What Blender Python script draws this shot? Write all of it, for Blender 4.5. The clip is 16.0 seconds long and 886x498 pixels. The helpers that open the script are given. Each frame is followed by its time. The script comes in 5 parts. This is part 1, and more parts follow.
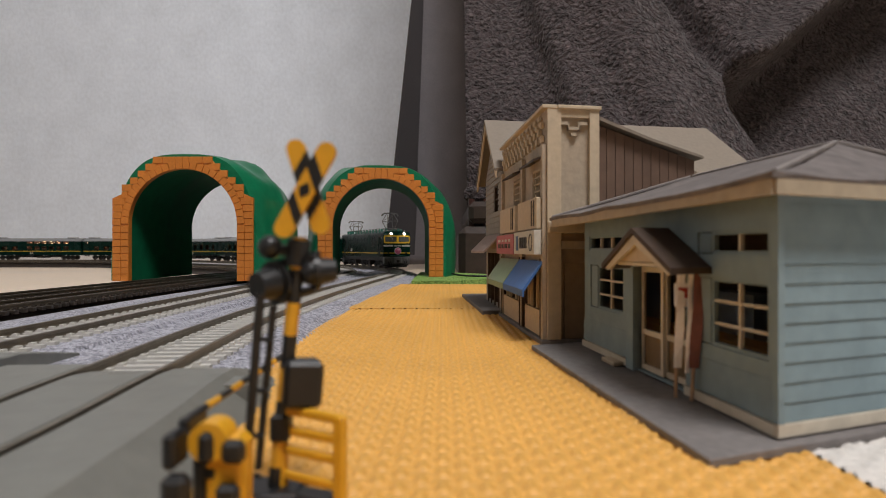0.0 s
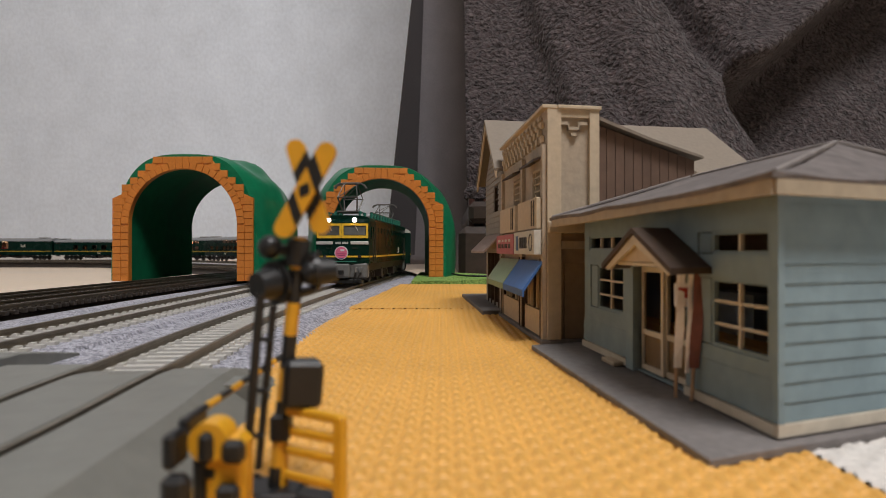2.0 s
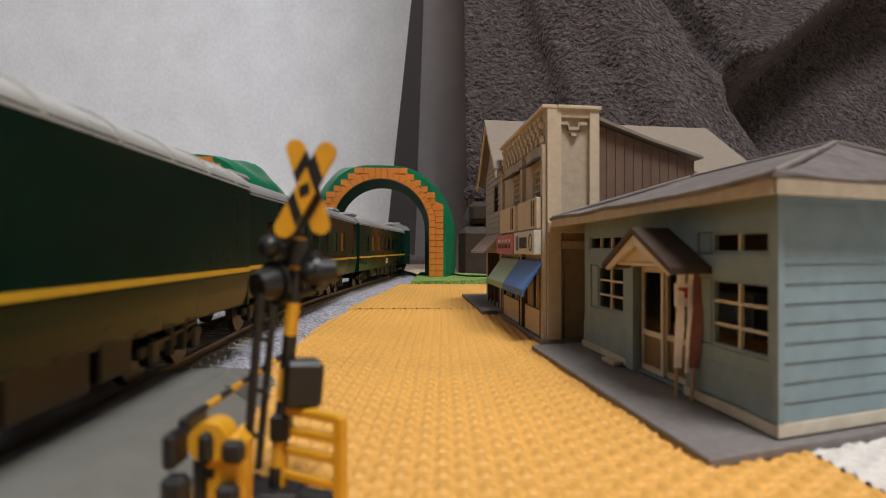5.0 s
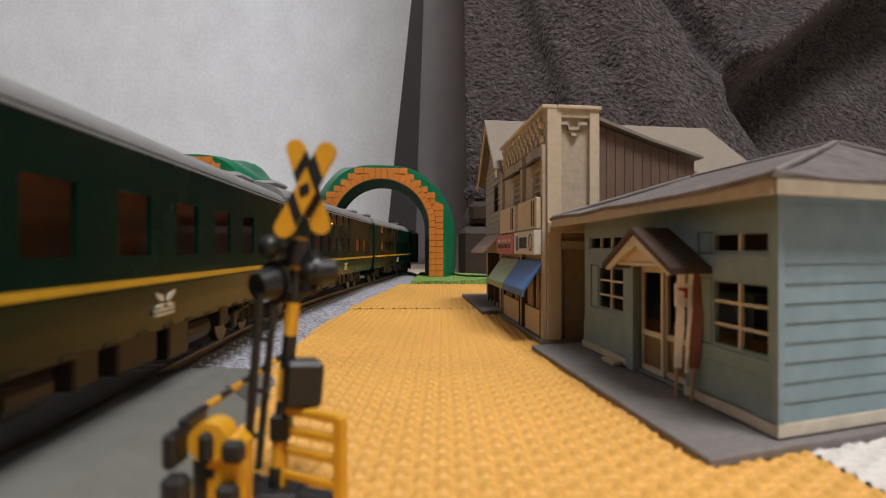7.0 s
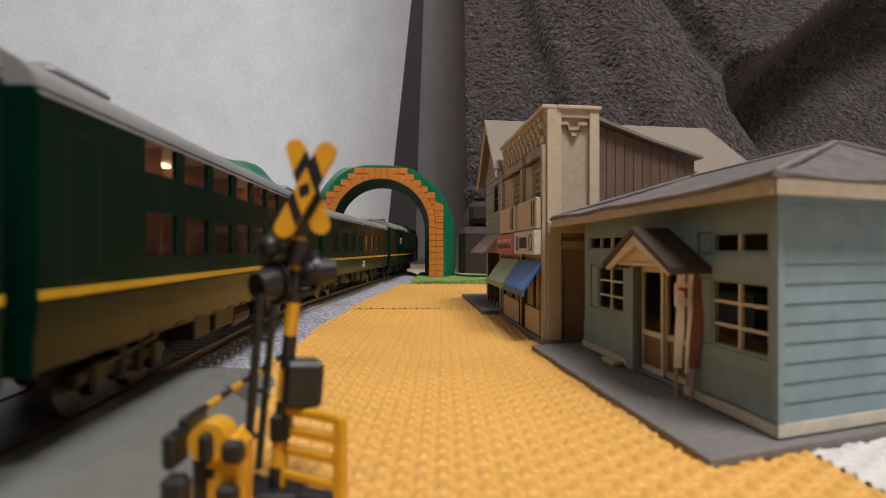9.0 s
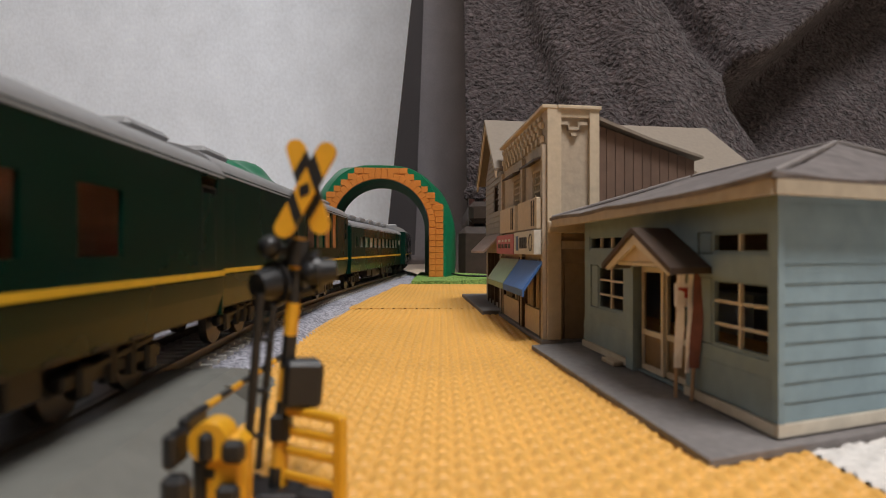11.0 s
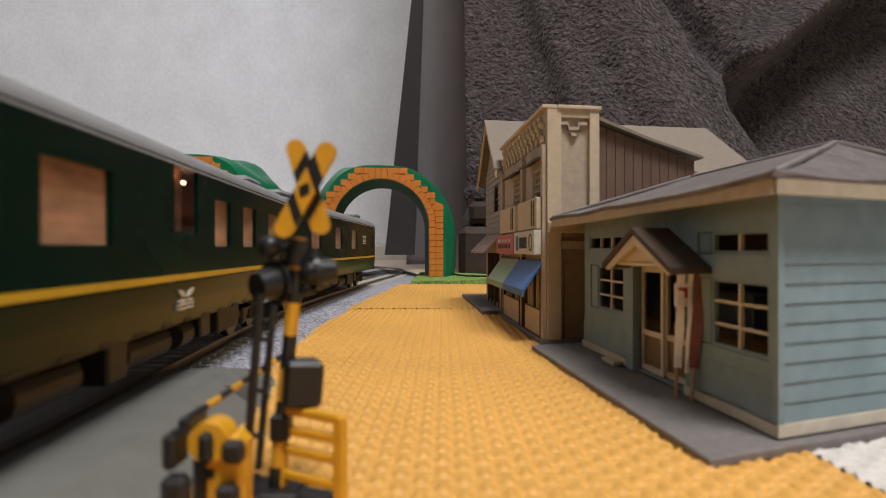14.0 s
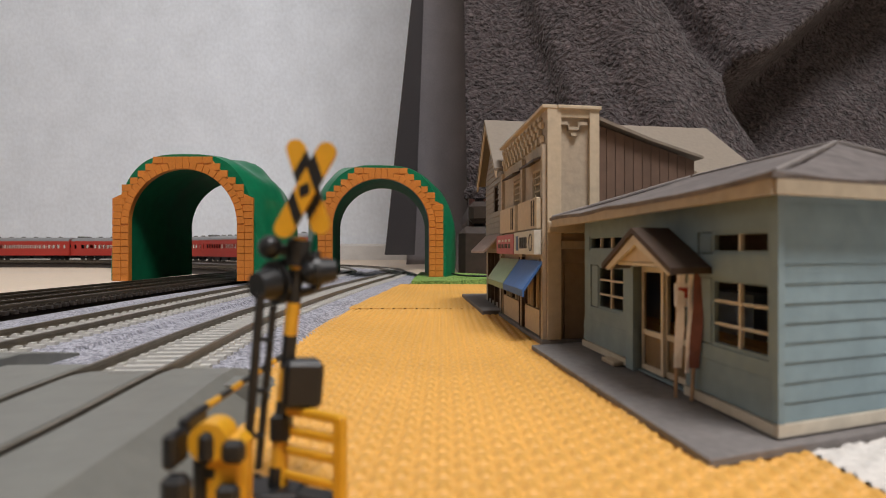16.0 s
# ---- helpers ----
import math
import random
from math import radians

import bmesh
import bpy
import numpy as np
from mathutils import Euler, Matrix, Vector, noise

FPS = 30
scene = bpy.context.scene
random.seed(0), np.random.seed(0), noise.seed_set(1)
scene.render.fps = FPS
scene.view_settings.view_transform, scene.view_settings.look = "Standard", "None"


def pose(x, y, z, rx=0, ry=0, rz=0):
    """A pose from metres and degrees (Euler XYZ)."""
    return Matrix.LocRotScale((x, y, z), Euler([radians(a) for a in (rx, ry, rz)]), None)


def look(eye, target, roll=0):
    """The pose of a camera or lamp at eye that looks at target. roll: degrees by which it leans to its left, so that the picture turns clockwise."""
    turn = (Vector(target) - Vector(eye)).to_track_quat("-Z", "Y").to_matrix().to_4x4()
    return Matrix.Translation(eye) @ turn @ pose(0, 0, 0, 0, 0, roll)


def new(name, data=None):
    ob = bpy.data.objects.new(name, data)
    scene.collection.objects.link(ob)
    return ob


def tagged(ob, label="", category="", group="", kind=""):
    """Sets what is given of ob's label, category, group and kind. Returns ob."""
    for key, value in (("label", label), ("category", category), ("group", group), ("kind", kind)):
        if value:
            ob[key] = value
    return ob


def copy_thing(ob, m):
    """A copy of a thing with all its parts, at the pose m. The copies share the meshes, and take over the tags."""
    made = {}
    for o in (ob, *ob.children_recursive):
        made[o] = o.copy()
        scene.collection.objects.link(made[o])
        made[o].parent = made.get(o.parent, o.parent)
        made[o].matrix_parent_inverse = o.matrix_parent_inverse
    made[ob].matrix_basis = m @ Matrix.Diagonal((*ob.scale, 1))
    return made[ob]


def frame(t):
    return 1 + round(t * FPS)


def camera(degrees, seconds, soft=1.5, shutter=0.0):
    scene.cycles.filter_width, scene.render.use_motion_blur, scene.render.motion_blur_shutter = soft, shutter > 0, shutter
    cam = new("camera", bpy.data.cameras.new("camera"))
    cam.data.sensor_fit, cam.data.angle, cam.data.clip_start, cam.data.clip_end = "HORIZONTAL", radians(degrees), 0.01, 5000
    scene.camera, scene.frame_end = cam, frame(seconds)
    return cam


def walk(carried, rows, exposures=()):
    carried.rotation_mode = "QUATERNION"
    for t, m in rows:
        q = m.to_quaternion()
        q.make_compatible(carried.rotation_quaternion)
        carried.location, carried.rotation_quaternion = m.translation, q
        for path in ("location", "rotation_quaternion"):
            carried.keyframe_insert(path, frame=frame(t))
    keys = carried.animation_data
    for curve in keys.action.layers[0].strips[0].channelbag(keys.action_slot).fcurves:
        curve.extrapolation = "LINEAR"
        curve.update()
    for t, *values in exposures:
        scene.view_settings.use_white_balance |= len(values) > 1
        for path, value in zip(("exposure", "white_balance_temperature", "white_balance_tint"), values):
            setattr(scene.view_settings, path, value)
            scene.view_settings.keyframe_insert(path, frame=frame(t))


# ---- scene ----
cam = camera(73.0, 16.0, soft=0.5, shutter=0.15)
walk(cam, [(0, pose(0, 0, 0.030, 90, 0, 0)), (16, pose(0, 0, 0.030, 90, 0, 0))], exposures=[(0, -0.08), (3.0, -0.08), (4.2, 0.06), (15.2, 0.06), (16, 0.10)])
cam.data.dof.use_dof, cam.data.dof.focus_distance, cam.data.dof.aperture_fstop = True, 0.33, 29.0

# ---- light: a room with a ceiling lamp, behind and to the right ----
world = bpy.data.worlds.new("world")
scene.world = world
world.use_nodes = True
world.node_tree.nodes["Background"].inputs[0].default_value = (0.75, 0.82, 1.0, 1)
world.node_tree.nodes["Background"].inputs[1].default_value = 0.30


def area(name, m, size, power, colour):
    lamp = bpy.data.lights.new(name, "AREA")
    lamp.shape, lamp.size, lamp.energy, lamp.color = "DISK", size, power, colour
    ob = new(name, lamp)
    ob.matrix_world = m
    return ob


area("ceiling_lamp_light", look((0.40, -0.62, 2.32), (0.0, 0.4, 0)), 0.9, 77, (1.0, 0.98, 0.975))

# ---- materials ----
MATS = {}


def mat(name, colour, rough=0.6, metal=0.0, spread=0.08, grain=400.0, blotch=25.0, bump=0.15, depth=0.0004,
        island=0.0, obj=0.0, emit=None, alpha=1.0, coat=0.0, stretch=(1, 1, 1), spec=0.5):
    """Noise at two scales over a base colour, with a fine relief."""
    if name in MATS:
        return MATS[name]
    m = bpy.data.materials.new(name)
    m.use_nodes = True
    nt = m.node_tree
    n, l = nt.nodes, nt.links
    b = n["Principled BSDF"]
    b.inputs["Roughness"].default_value, b.inputs["Metallic"].default_value = rough, metal
    b.inputs["Coat Weight"].default_value = coat
    b.inputs["Specular IOR Level"].default_value = spec
    tc = n.new("ShaderNodeTexCoord")
    mp = n.new("ShaderNodeMapping")
    mp.inputs["Scale"].default_value = stretch
    l.new(tc.outputs["Object"], mp.inputs[0])
    fine, wide = n.new("ShaderNodeTexNoise"), n.new("ShaderNodeTexNoise")
    fine.inputs["Scale"].default_value, wide.inputs["Scale"].default_value = grain, blotch
    fine.inputs["Detail"].default_value = wide.inputs["Detail"].default_value = 4
    l.new(mp.outputs[0], fine.inputs["Vector"]), l.new(mp.outputs[0], wide.inputs["Vector"])
    add = n.new("ShaderNodeMath")
    add.operation = "ADD"
    l.new(fine.outputs[0], add.inputs[0]), l.new(wide.outputs[0], add.inputs[1])
    last = add.outputs[0]
    for amount, node, socket in ((island, "ShaderNodeNewGeometry", "Random Per Island"), (obj, "ShaderNodeObjectInfo", "Random")):
        if amount:
            g = n.new(node)
            ma = n.new("ShaderNodeMath")
            ma.operation = "MULTIPLY_ADD"
            l.new(g.outputs[socket], ma.inputs[0])
            ma.inputs[1].default_value = amount
            l.new(last, ma.inputs[2])
            last = ma.outputs[0]
    rng = n.new("ShaderNodeMapRange")
    rng.inputs[1].default_value, rng.inputs[2].default_value = 0.6, 1.4 + island + obj
    rng.inputs[3].default_value, rng.inputs[4].default_value = 1 - spread * 2, 1 + spread * 2
    l.new(last, rng.inputs[0])
    mul = n.new("ShaderNodeVectorMath")
    mul.operation = "SCALE"
    mul.inputs[0].default_value = colour
    l.new(rng.outputs[0], mul.inputs["Scale"])
    l.new(mul.outputs[0], b.inputs["Base Color"])
    rr = n.new("ShaderNodeMapRange")
    rr.inputs[1].default_value, rr.inputs[2].default_value = 0.3, 0.7
    rr.inputs[3].default_value, rr.inputs[4].default_value = max(0.03, rough - 0.08), min(1, rough + 0.08)
    l.new(wide.outputs[0], rr.inputs[0]), l.new(rr.outputs[0], b.inputs["Roughness"])
    if bump:
        bp = n.new("ShaderNodeBump")
        bp.inputs["Strength"].default_value, bp.inputs["Distance"].default_value = bump, depth
        l.new(fine.outputs[0], bp.inputs["Height"]), l.new(bp.outputs[0], b.inputs["Normal"])
    if emit:
        b.inputs["Emission Color"].default_value = (*emit[:3], 1)
        b.inputs["Emission Strength"].default_value = emit[3]
    if alpha < 1:
        b.inputs["Transmission Weight"].default_value = 1 - alpha
    MATS[name] = m
    return m


# ---- mesh helpers ----
def finish(name, bm, material, smooth=False):
    me = bpy.data.meshes.new(name)
    bm.normal_update()
    bm.to_mesh(me)
    bm.free()
    me.materials.append(material)
    if smooth:
        me.shade_smooth()
        me.set_sharp_from_angle(angle=radians(38))
    return me


def part(name, bm, material, parent, label="", m=None, smooth=False):
    ob = new(name, finish(name, bm, material, smooth))
    ob.parent = parent
    if m is not None:
        ob.matrix_basis = m
    return tagged(ob, label)


def share(name, me, parent, m, label=""):
    ob = new(name, me)
    ob.parent = parent
    ob.matrix_basis = m
    return tagged(ob, label)


def thing(name, label, category, m=None, group="", kind=""):
    ob = new(name)
    ob.empty_display_size = 0.01
    if m is not None:
        ob.matrix_basis = m
    return tagged(ob, label, category, group, kind)


def box(bm, x0, x1, y0, y1, z0, z1, bevel=0.0, m=None):
    r = bmesh.ops.create_cube(bm, size=1)
    vs = r["verts"]
    for v in vs:
        v.co = Vector(((x0 + x1) / 2 + v.co.x * (x1 - x0), (y0 + y1) / 2 + v.co.y * (y1 - y0), (z0 + z1) / 2 + v.co.z * (z1 - z0)))
        if m is not None:
            v.co = m @ v.co
    if bevel:
        es = list({e for v in vs for e in v.link_edges})
        bmesh.ops.bevel(bm, geom=es, offset=bevel, segments=1, affect="EDGES")
    return bm


def rod(bm, a, b, r, r2=None, n=8, caps=True):
    a, b = Vector(a), Vector(b)
    d = b - a
    m = Matrix.Translation((a + b) / 2) @ d.to_track_quat("Z", "Y").to_matrix().to_4x4()
    bmesh.ops.create_cone(bm, cap_ends=caps, segments=n, radius1=r, radius2=r if r2 is None else r2, depth=d.length, matrix=m)
    return bm


def ball(bm, c, r, n=10, m=None):
    mm = Matrix.Translation(c)
    if m is not None:
        mm = mm @ m
    bmesh.ops.create_uvsphere(bm, u_segments=n, v_segments=max(6, n // 2), radius=r, matrix=mm)
    return bm


def prism(bm, pts, a, b, put):
    """A closed outline of 2D points, run from a to b; put(u, v, w) gives the place in space."""
    lo = [bm.verts.new(put(u, v, a)) for u, v in pts]
    hi = [bm.verts.new(put(u, v, b)) for u, v in pts]
    n = len(pts)
    bm.faces.new(lo[::-1]), bm.faces.new(hi)
    for i in range(n):
        bm.faces.new((lo[i], lo[(i + 1) % n], hi[(i + 1) % n], hi[i]))
    bmesh.ops.recalc_face_normals(bm, faces=bm.faces[:])
    return bm


def BM():
    return bmesh.new()


# ---- the tracks' centre lines ----
def smooth_line(ctrl, step=0.004):
    """A Catmull-Rom line through control points, cut into even steps."""
    p = [np.array(q, float) for q in ctrl]
    p = [2 * p[0] - p[1]] + p + [2 * p[-1] - p[-2]]
    out = []
    for i in range(1, len(p) - 2):
        for k in range(40):
            t = k / 40
            out.append(0.5 * (2 * p[i] + (p[i + 1] - p[i - 1]) * t + (2 * p[i - 1] - 5 * p[i] + 4 * p[i + 1] - p[i + 2]) * t * t
                              + (3 * p[i] - p[i - 1] - 3 * p[i + 1] + p[i + 2]) * t ** 3))
    out.append(p[-2])
    out = np.array(out)
    d = np.concatenate(([0], np.cumsum(np.hypot(*np.diff(out, axis=0).T))))
    s = np.arange(0, d[-1], step)
    return np.stack([np.interp(s, d, out[:, 0]), np.interp(s, d, out[:, 1])], 1)


def loop_points(inward, y0=0.64, far=1.1, late=0.0):
    """An eighth of a turn, a slanting straight and another eighth, on to the far straight along the wall."""
    r = 0.42 - inward
    y0 += late
    cx = -0.470
    pts = [(cx + r * math.cos(a), y0 + r * math.sin(a)) for a in np.linspace(0, math.pi / 4, 12)]
    x1, y1 = pts[-1]
    run = 0.288 - late
    pts += [(x1 - run * k / 6, y1 + run * k / 6) for k in range(1, 7)]
    x2, y2 = pts[-1]
    ox, oy = x2 - r * math.sqrt(0.5), y2 - r * math.sqrt(0.5)
    pts += [(ox + r * math.cos(a), oy + r * math.sin(a)) for a in np.linspace(math.pi / 4, math.pi / 2, 12)[1:]]
    return pts + [(ox - 0.2 * k, oy + r) for k in range(1, int(far / 0.2) + 6)]


class Line:
    def __init__(self, ctrl):
        self.p = smooth_line(ctrl)
        self.step = 0.004

    def at(self, s):
        x = s / self.step
        i = int(min(max(math.floor(x), 0), len(self.p) - 2))
        return self.p[i] + (self.p[i + 1] - self.p[i]) * (x - i)

    def s_of_y(self, y):
        return float(np.argmin(np.abs(self.p[:1500, 1] - y))) * self.step


MAIN = Line([(-0.050, -3.7), (-0.050, -2.0), (-0.052, -1.0), (-0.0555, -0.3), (-0.0605, 0.03), (-0.0650, 0.114), (-0.0702, 0.19), (-0.0715, 0.26),
             (-0.0685, 0.35), (-0.0625, 0.45), (-0.0550, 0.55)] + loop_points(0.0))
SECOND = Line([(-0.112, -3.7), (-0.113, -2.0), (-0.116, -0.5), (-0.1215, 0.05), (-0.1235, 0.15), (-0.1250, 0.26), (-0.1245, 0.38), (-0.1170, 0.52)] + loop_points(0.062, late=0.022))
THIRD = Line([(-0.192, -3.7), (-0.192, -2.0), (-0.192, -0.5), (-0.195, 0.1), (-0.1985, 0.26), (-0.1950, 0.42), (-0.1900, 0.53)] + loop_points(0.130))
FOURTH = Line([(-0.230, -3.7), (-0.230, -2.0), (-0.230, -0.5), (-0.234, 0.1), (-0.2365, 0.26), (-0.2320, 0.42), (-0.2270, 0.53)] + loop_points(0.168))
RAIL = 0.0058                  # height of the rail's top

# ---- setting ----
ground = part("ground", box(BM(), -2.9, 2.4, -3.8, 2.06, -0.06, -0.006), mat("beige_floor", (0.74, 0.60, 0.46), 0.5, spread=0.05, grain=200, blotch=6, bump=0.05), None)
tagged(ground, "plain beige floor sheet under the model railway", "floor", kind="structure")
wall = part("wall_back", box(BM(), -2.9, 2.4, 2.0, 2.06, -0.006, 2.4), mat("wallpaper", (0.815, 0.87, 0.955), 0.85, spread=0.05, grain=90, blotch=9, bump=0.35, depth=0.003, stretch=(1, 1, 0.8)), None)
tagged(wall, "pale grey wallpapered wall with fine relief", "wall", kind="structure")
# Unseen walls and ceiling, placed and toned to set the bounced fill light.
for nm, c in (("wall_left", (-2.96, -2.9, -3.8, 2.06, -0.006, 2.4)), ("wall_right", (2.4, 2.46, -3.8, 2.06, -0.006, 2.4)), ("wall_behind", (-2.9, 2.4, -3.86, -3.8, -0.006, 2.4))):
    w = part(nm, box(BM(), *c), mat("low_bounce_wall", (0.34, 0.33, 0.32), 0.85) if nm == "wall_right" else mat("room_wall", (0.80, 0.79, 0.78), 0.85), None)
    tagged(w, "plain unseen wall closing the room, toned for bounced light", "wall", kind="structure")
ceil = part("ceiling", box(BM(), -2.9, 2.4, -3.8, 2.06, 2.4, 2.46), mat("ceiling_paint", (0.70, 0.70, 0.70), 0.9), None)
tagged(ceil, "plain unseen ceiling, toned for bounced light", "ceiling", kind="structure")
base = thing("baseboard", "white painted skirting board along the wall", "skirting", kind="structure")
bm = BM()
prism(bm, [(2.0, -0.006), (1.99, -0.006), (1.99, 0.040), (1.993, 0.046), (2.0, 0.048)], -2.9, 2.4, lambda u, v, w: (w, u, v))
part("board", bm, mat("skirting_white", (0.72, 0.70, 0.68), 0.45), base)


def speckled(name, dark, light, scale, depth, rough=0.85):
    """Loose grains of two tones with a relief of the same grains."""
    m = bpy.data.materials.new(name)
    m.use_nodes = True
    n, l = m.node_tree.nodes, m.node_tree.links
    b = n["Principled BSDF"]
    b.inputs["Roughness"].default_value = rough
    tc, vo, no = n.new("ShaderNodeTexCoord"), n.new("ShaderNodeTexVoronoi"), n.new("ShaderNodeTexNoise")
    vo.inputs["Scale"].default_value, no.inputs["Scale"].default_value = scale, 30
    l.new(tc.outputs["Object"], vo.inputs["Vector"]), l.new(tc.outputs["Object"], no.inputs["Vector"])
    sp = n.new("ShaderNodeSeparateColor")
    l.new(vo.outputs["Color"], sp.inputs[0])
    ramp = n.new("ShaderNodeValToRGB")
    ramp.color_ramp.elements[0].color, ramp.color_ramp.elements[1].color = (*dark, 1), (*light, 1)
    ramp.color_ramp.elements[0].position, ramp.color_ramp.elements[1].position = 0.05, 0.85
    mixv = n.new("ShaderNodeMath")
    mixv.operation = "MULTIPLY_ADD"
    l.new(no.outputs[0], mixv.inputs[0])
    mixv.inputs[1].default_value = 0.5
    sub = n.new("ShaderNodeMath")
    sub.operation = "SUBTRACT"
    l.new(sp.outputs[0], sub.inputs[0])
    sub.inputs[1].default_value = 0.25
    l.new(sub.outputs[0], mixv.inputs[2])
    l.new(mixv.outputs[0], ramp.inputs[0]), l.new(ramp.outputs[0], b.inputs["Base Color"])
    bp = n.new("ShaderNodeBump")
    bp.inputs["Strength"].default_value, bp.inputs["Distance"].default_value, bp.invert = 1.0, depth, True
    l.new(vo.outputs["Distance"], bp.inputs["Height"]), l.new(bp.outputs[0], b.inputs["Normal"])
    MATS[name] = m
    return m


BALLAST = speckled("ballast", (0.17, 0.17, 0.20), (0.50, 0.50, 0.57), 1100, 0.0006)
GRASS = speckled("grass_flock", (0.10, 0.22, 0.04), (0.32, 0.50, 0.12), 900, 0.001)
STEEL = mat("rail_steel", (0.20, 0.17, 0.13), 0.38, metal=0.75, spread=0.15, grain=300)
SLEEPER = mat("sleeper_plastic", (0.55, 0.53, 0.49), 0.6, obj=0.1)
BROWN_TRACK = mat("dark_brown_plastic", (0.035, 0.026, 0.02), 0.5)
BLACK = mat("black_plastic", (0.012, 0.012, 0.013), 0.42)
YELLOW = mat("signal_yellow", (0.72, 0.36, 0.02), 0.4)
ORANGE = mat("orange_brick_plastic", (0.56, 0.185, 0.028), 0.42, obj=0.12, spread=0.1, grain=600)
GREEN = mat("green_hill_plastic", (0.004, 0.15, 0.066), 0.36, spread=0.1, bump=0.2, grain=120, depth=0.001, spec=0.3)


# ---- woven-relief yellow mats ----
def mat_sheet(x0, x1, y0, y1, fine, seed):
    """A sheet with rows of small raised cushions, half a step apart from row to row."""
    dx, dy = fine
    nx, ny = int((x1 - x0) / dx) + 1, int((y1 - y0) / dy) + 1
    xs, ys = np.linspace(x0, x1, nx), np.linspace(y0, y1, ny)
    gx, gy = np.meshgrid(xs, ys)
    # interlocking T-shaped studs in offset rows
    px, py = 0.0056, 0.0025

    def ramp(d, soft):
        return np.clip(d / soft + 0.5, 0, 1)
    z = np.zeros_like(gx)
    for back in (0, 1):
        row = np.floor(-gy / py) - back
        fy = (-gy / py - row) * py
        fx = np.abs(((gx / px + 0.5 * (row % 2)) % 1) - 0.5) * px
        bar = ramp(0.00160 - fx, 0.0006) * ramp(0.00125 - fy, 0.0006) * ramp(fy - 0.0002, 0.0006)
        stem = ramp(0.00080 - fx, 0.0006) * ramp(0.0040 - fy, 0.0006) * ramp(fy - 0.0005, 0.0006)
        z = np.maximum(z, np.maximum(bar, stem))
    z = 0.00075 * z + 0.00025 * np.sin(gx * 37 + seed) * np.sin(gy * 23 + seed)
    co = np.stack([gx, gy, z - 0.0004], -1).reshape(-1, 3)
    i = (np.arange(ny - 1)[:, None] * nx + np.arange(nx - 1)[None, :]).reshape(-1)
    f = np.stack([i, i + 1, i + nx + 1, i + nx], 1)
    me = bpy.data.meshes.new("sheet")
    me.vertices.add(len(co))
    me.vertices.foreach_set("co", co.reshape(-1))
    me.loops.add(f.size)
    me.loops.foreach_set("vertex_index", f.reshape(-1).astype(np.int32))
    me.polygons.add(len(f))
    me.polygons.foreach_set("loop_start", np.arange(0, f.size, 4, dtype=np.int32))
    me.update(calc_edges=True)
    me.shade_smooth()
    return me


YMAT = mat("yellow_woven_mat", (0.70, 0.372, 0.083), 0.55, spread=0.10, grain=900, blotch=14, bump=0.3, depth=0.0003)
WMAT = mat("white_woven_mat", (0.68, 0.64, 0.60), 0.6, spread=0.08, grain=900, blotch=14, bump=0.3)


def make_mat(label, material, x0, x1, y0, y1, fine, seed, m=None):
    me = mat_sheet(x0, x1, y0, y1, fine, seed)
    me.materials.append(material)
    t = thing("mat", label, "mat", m, group="woven mats")
    share("surface", me, t, Matrix())
    part("edge", box(BM(), x0, x1, y0, y1, -0.0042, -0.0011), material, t)
    return t


make_mat("yellow foam mat with interlocking T-shaped relief", YMAT, -0.0905, 0.0540, 0.055, 0.2975, (0.0004, 0.0004), 1)
make_mat("yellow foam mat with T-shaped relief, laid edge to edge", YMAT, -0.0905, 0.140, 0.2972, 0.500, (0.0007, 0.0006), 2, pose(0.0005, 0.0, 0.0003, 0, 0, 0))
make_mat("yellow foam mat running on beside the tracks", YMAT, -0.0905, 0.0540, -0.40, 0.0546, (0.001, 0.0007), 3)
make_mat("white foam mat with T-shaped relief", WMAT, 0.0546, 0.200, -0.10, 0.2975, (0.0007, 0.0006), 4)
g = thing("grass_mat", "green flocked grass mat under the tunnel", "mat")
bm = BM()
pts = [(0.085 * math.cos(a) * (1 + 0.12 * noise.noise((math.cos(a) * 2, math.sin(a) * 2, 3))) - 0.03, 0.1 * math.sin(a) + 0.595) for a in np.linspace(0, 2 * math.pi, 40)[:-1]]
pts = [(max(x, -0.0265), max(y, 0.5025)) for x, y in pts]
prism(bm, pts, -0.0055, 0.0032, lambda u, v, w: (u, v, w))
part("turf", bm, GRASS, g)
part("turf", prism(BM(), [(-0.47 + 0.06 * math.cos(a) * (1 + 0.15 * math.sin(3 * a)), 1.10 + 0.08 * math.sin(a)) for a in np.linspace(0, 2 * math.pi, 30)[:-1]], -0.0055, -0.001, lambda u, v, w: (u, v, w)), GRASS, thing("grass_mat", "small green flocked grass mat beside the far track", "mat"))


# ---- tracks ----
def ribbon(line, i0, i1, step, prof):
    """An open or closed profile of (offset, height) swept along a line."""
    bm = BM()
    rows = []
    P = line.p
    for i in range(i0, i1, step):
        d = P[min(i + 1, len(P) - 1)] - P[i - 1]
        nn = np.array([d[1], -d[0]]) / np.hypot(*d)
        rows.append([bm.verts.new((*(P[i] + nn * w), z)) for w, z in prof])
    k = len(prof)
    for a, b in zip(rows, rows[1:]):
        for j in range(k):
            bm.faces.new((a[j], a[(j + 1) % k], b[(j + 1) % k], b[j]))
    bm.faces.new(rows[0]), bm.faces.new(rows[-1][::-1])
    bmesh.ops.recalc_face_normals(bm, faces=bm.faces[:])
    return bm


def frame_at(line, s):
    d = line.at(s + 0.004) - line.at(s - 0.004)
    c = line.at(s)
    return pose(c[0], c[1], 0, 0, 0, math.degrees(math.atan2(d[1], d[0])))


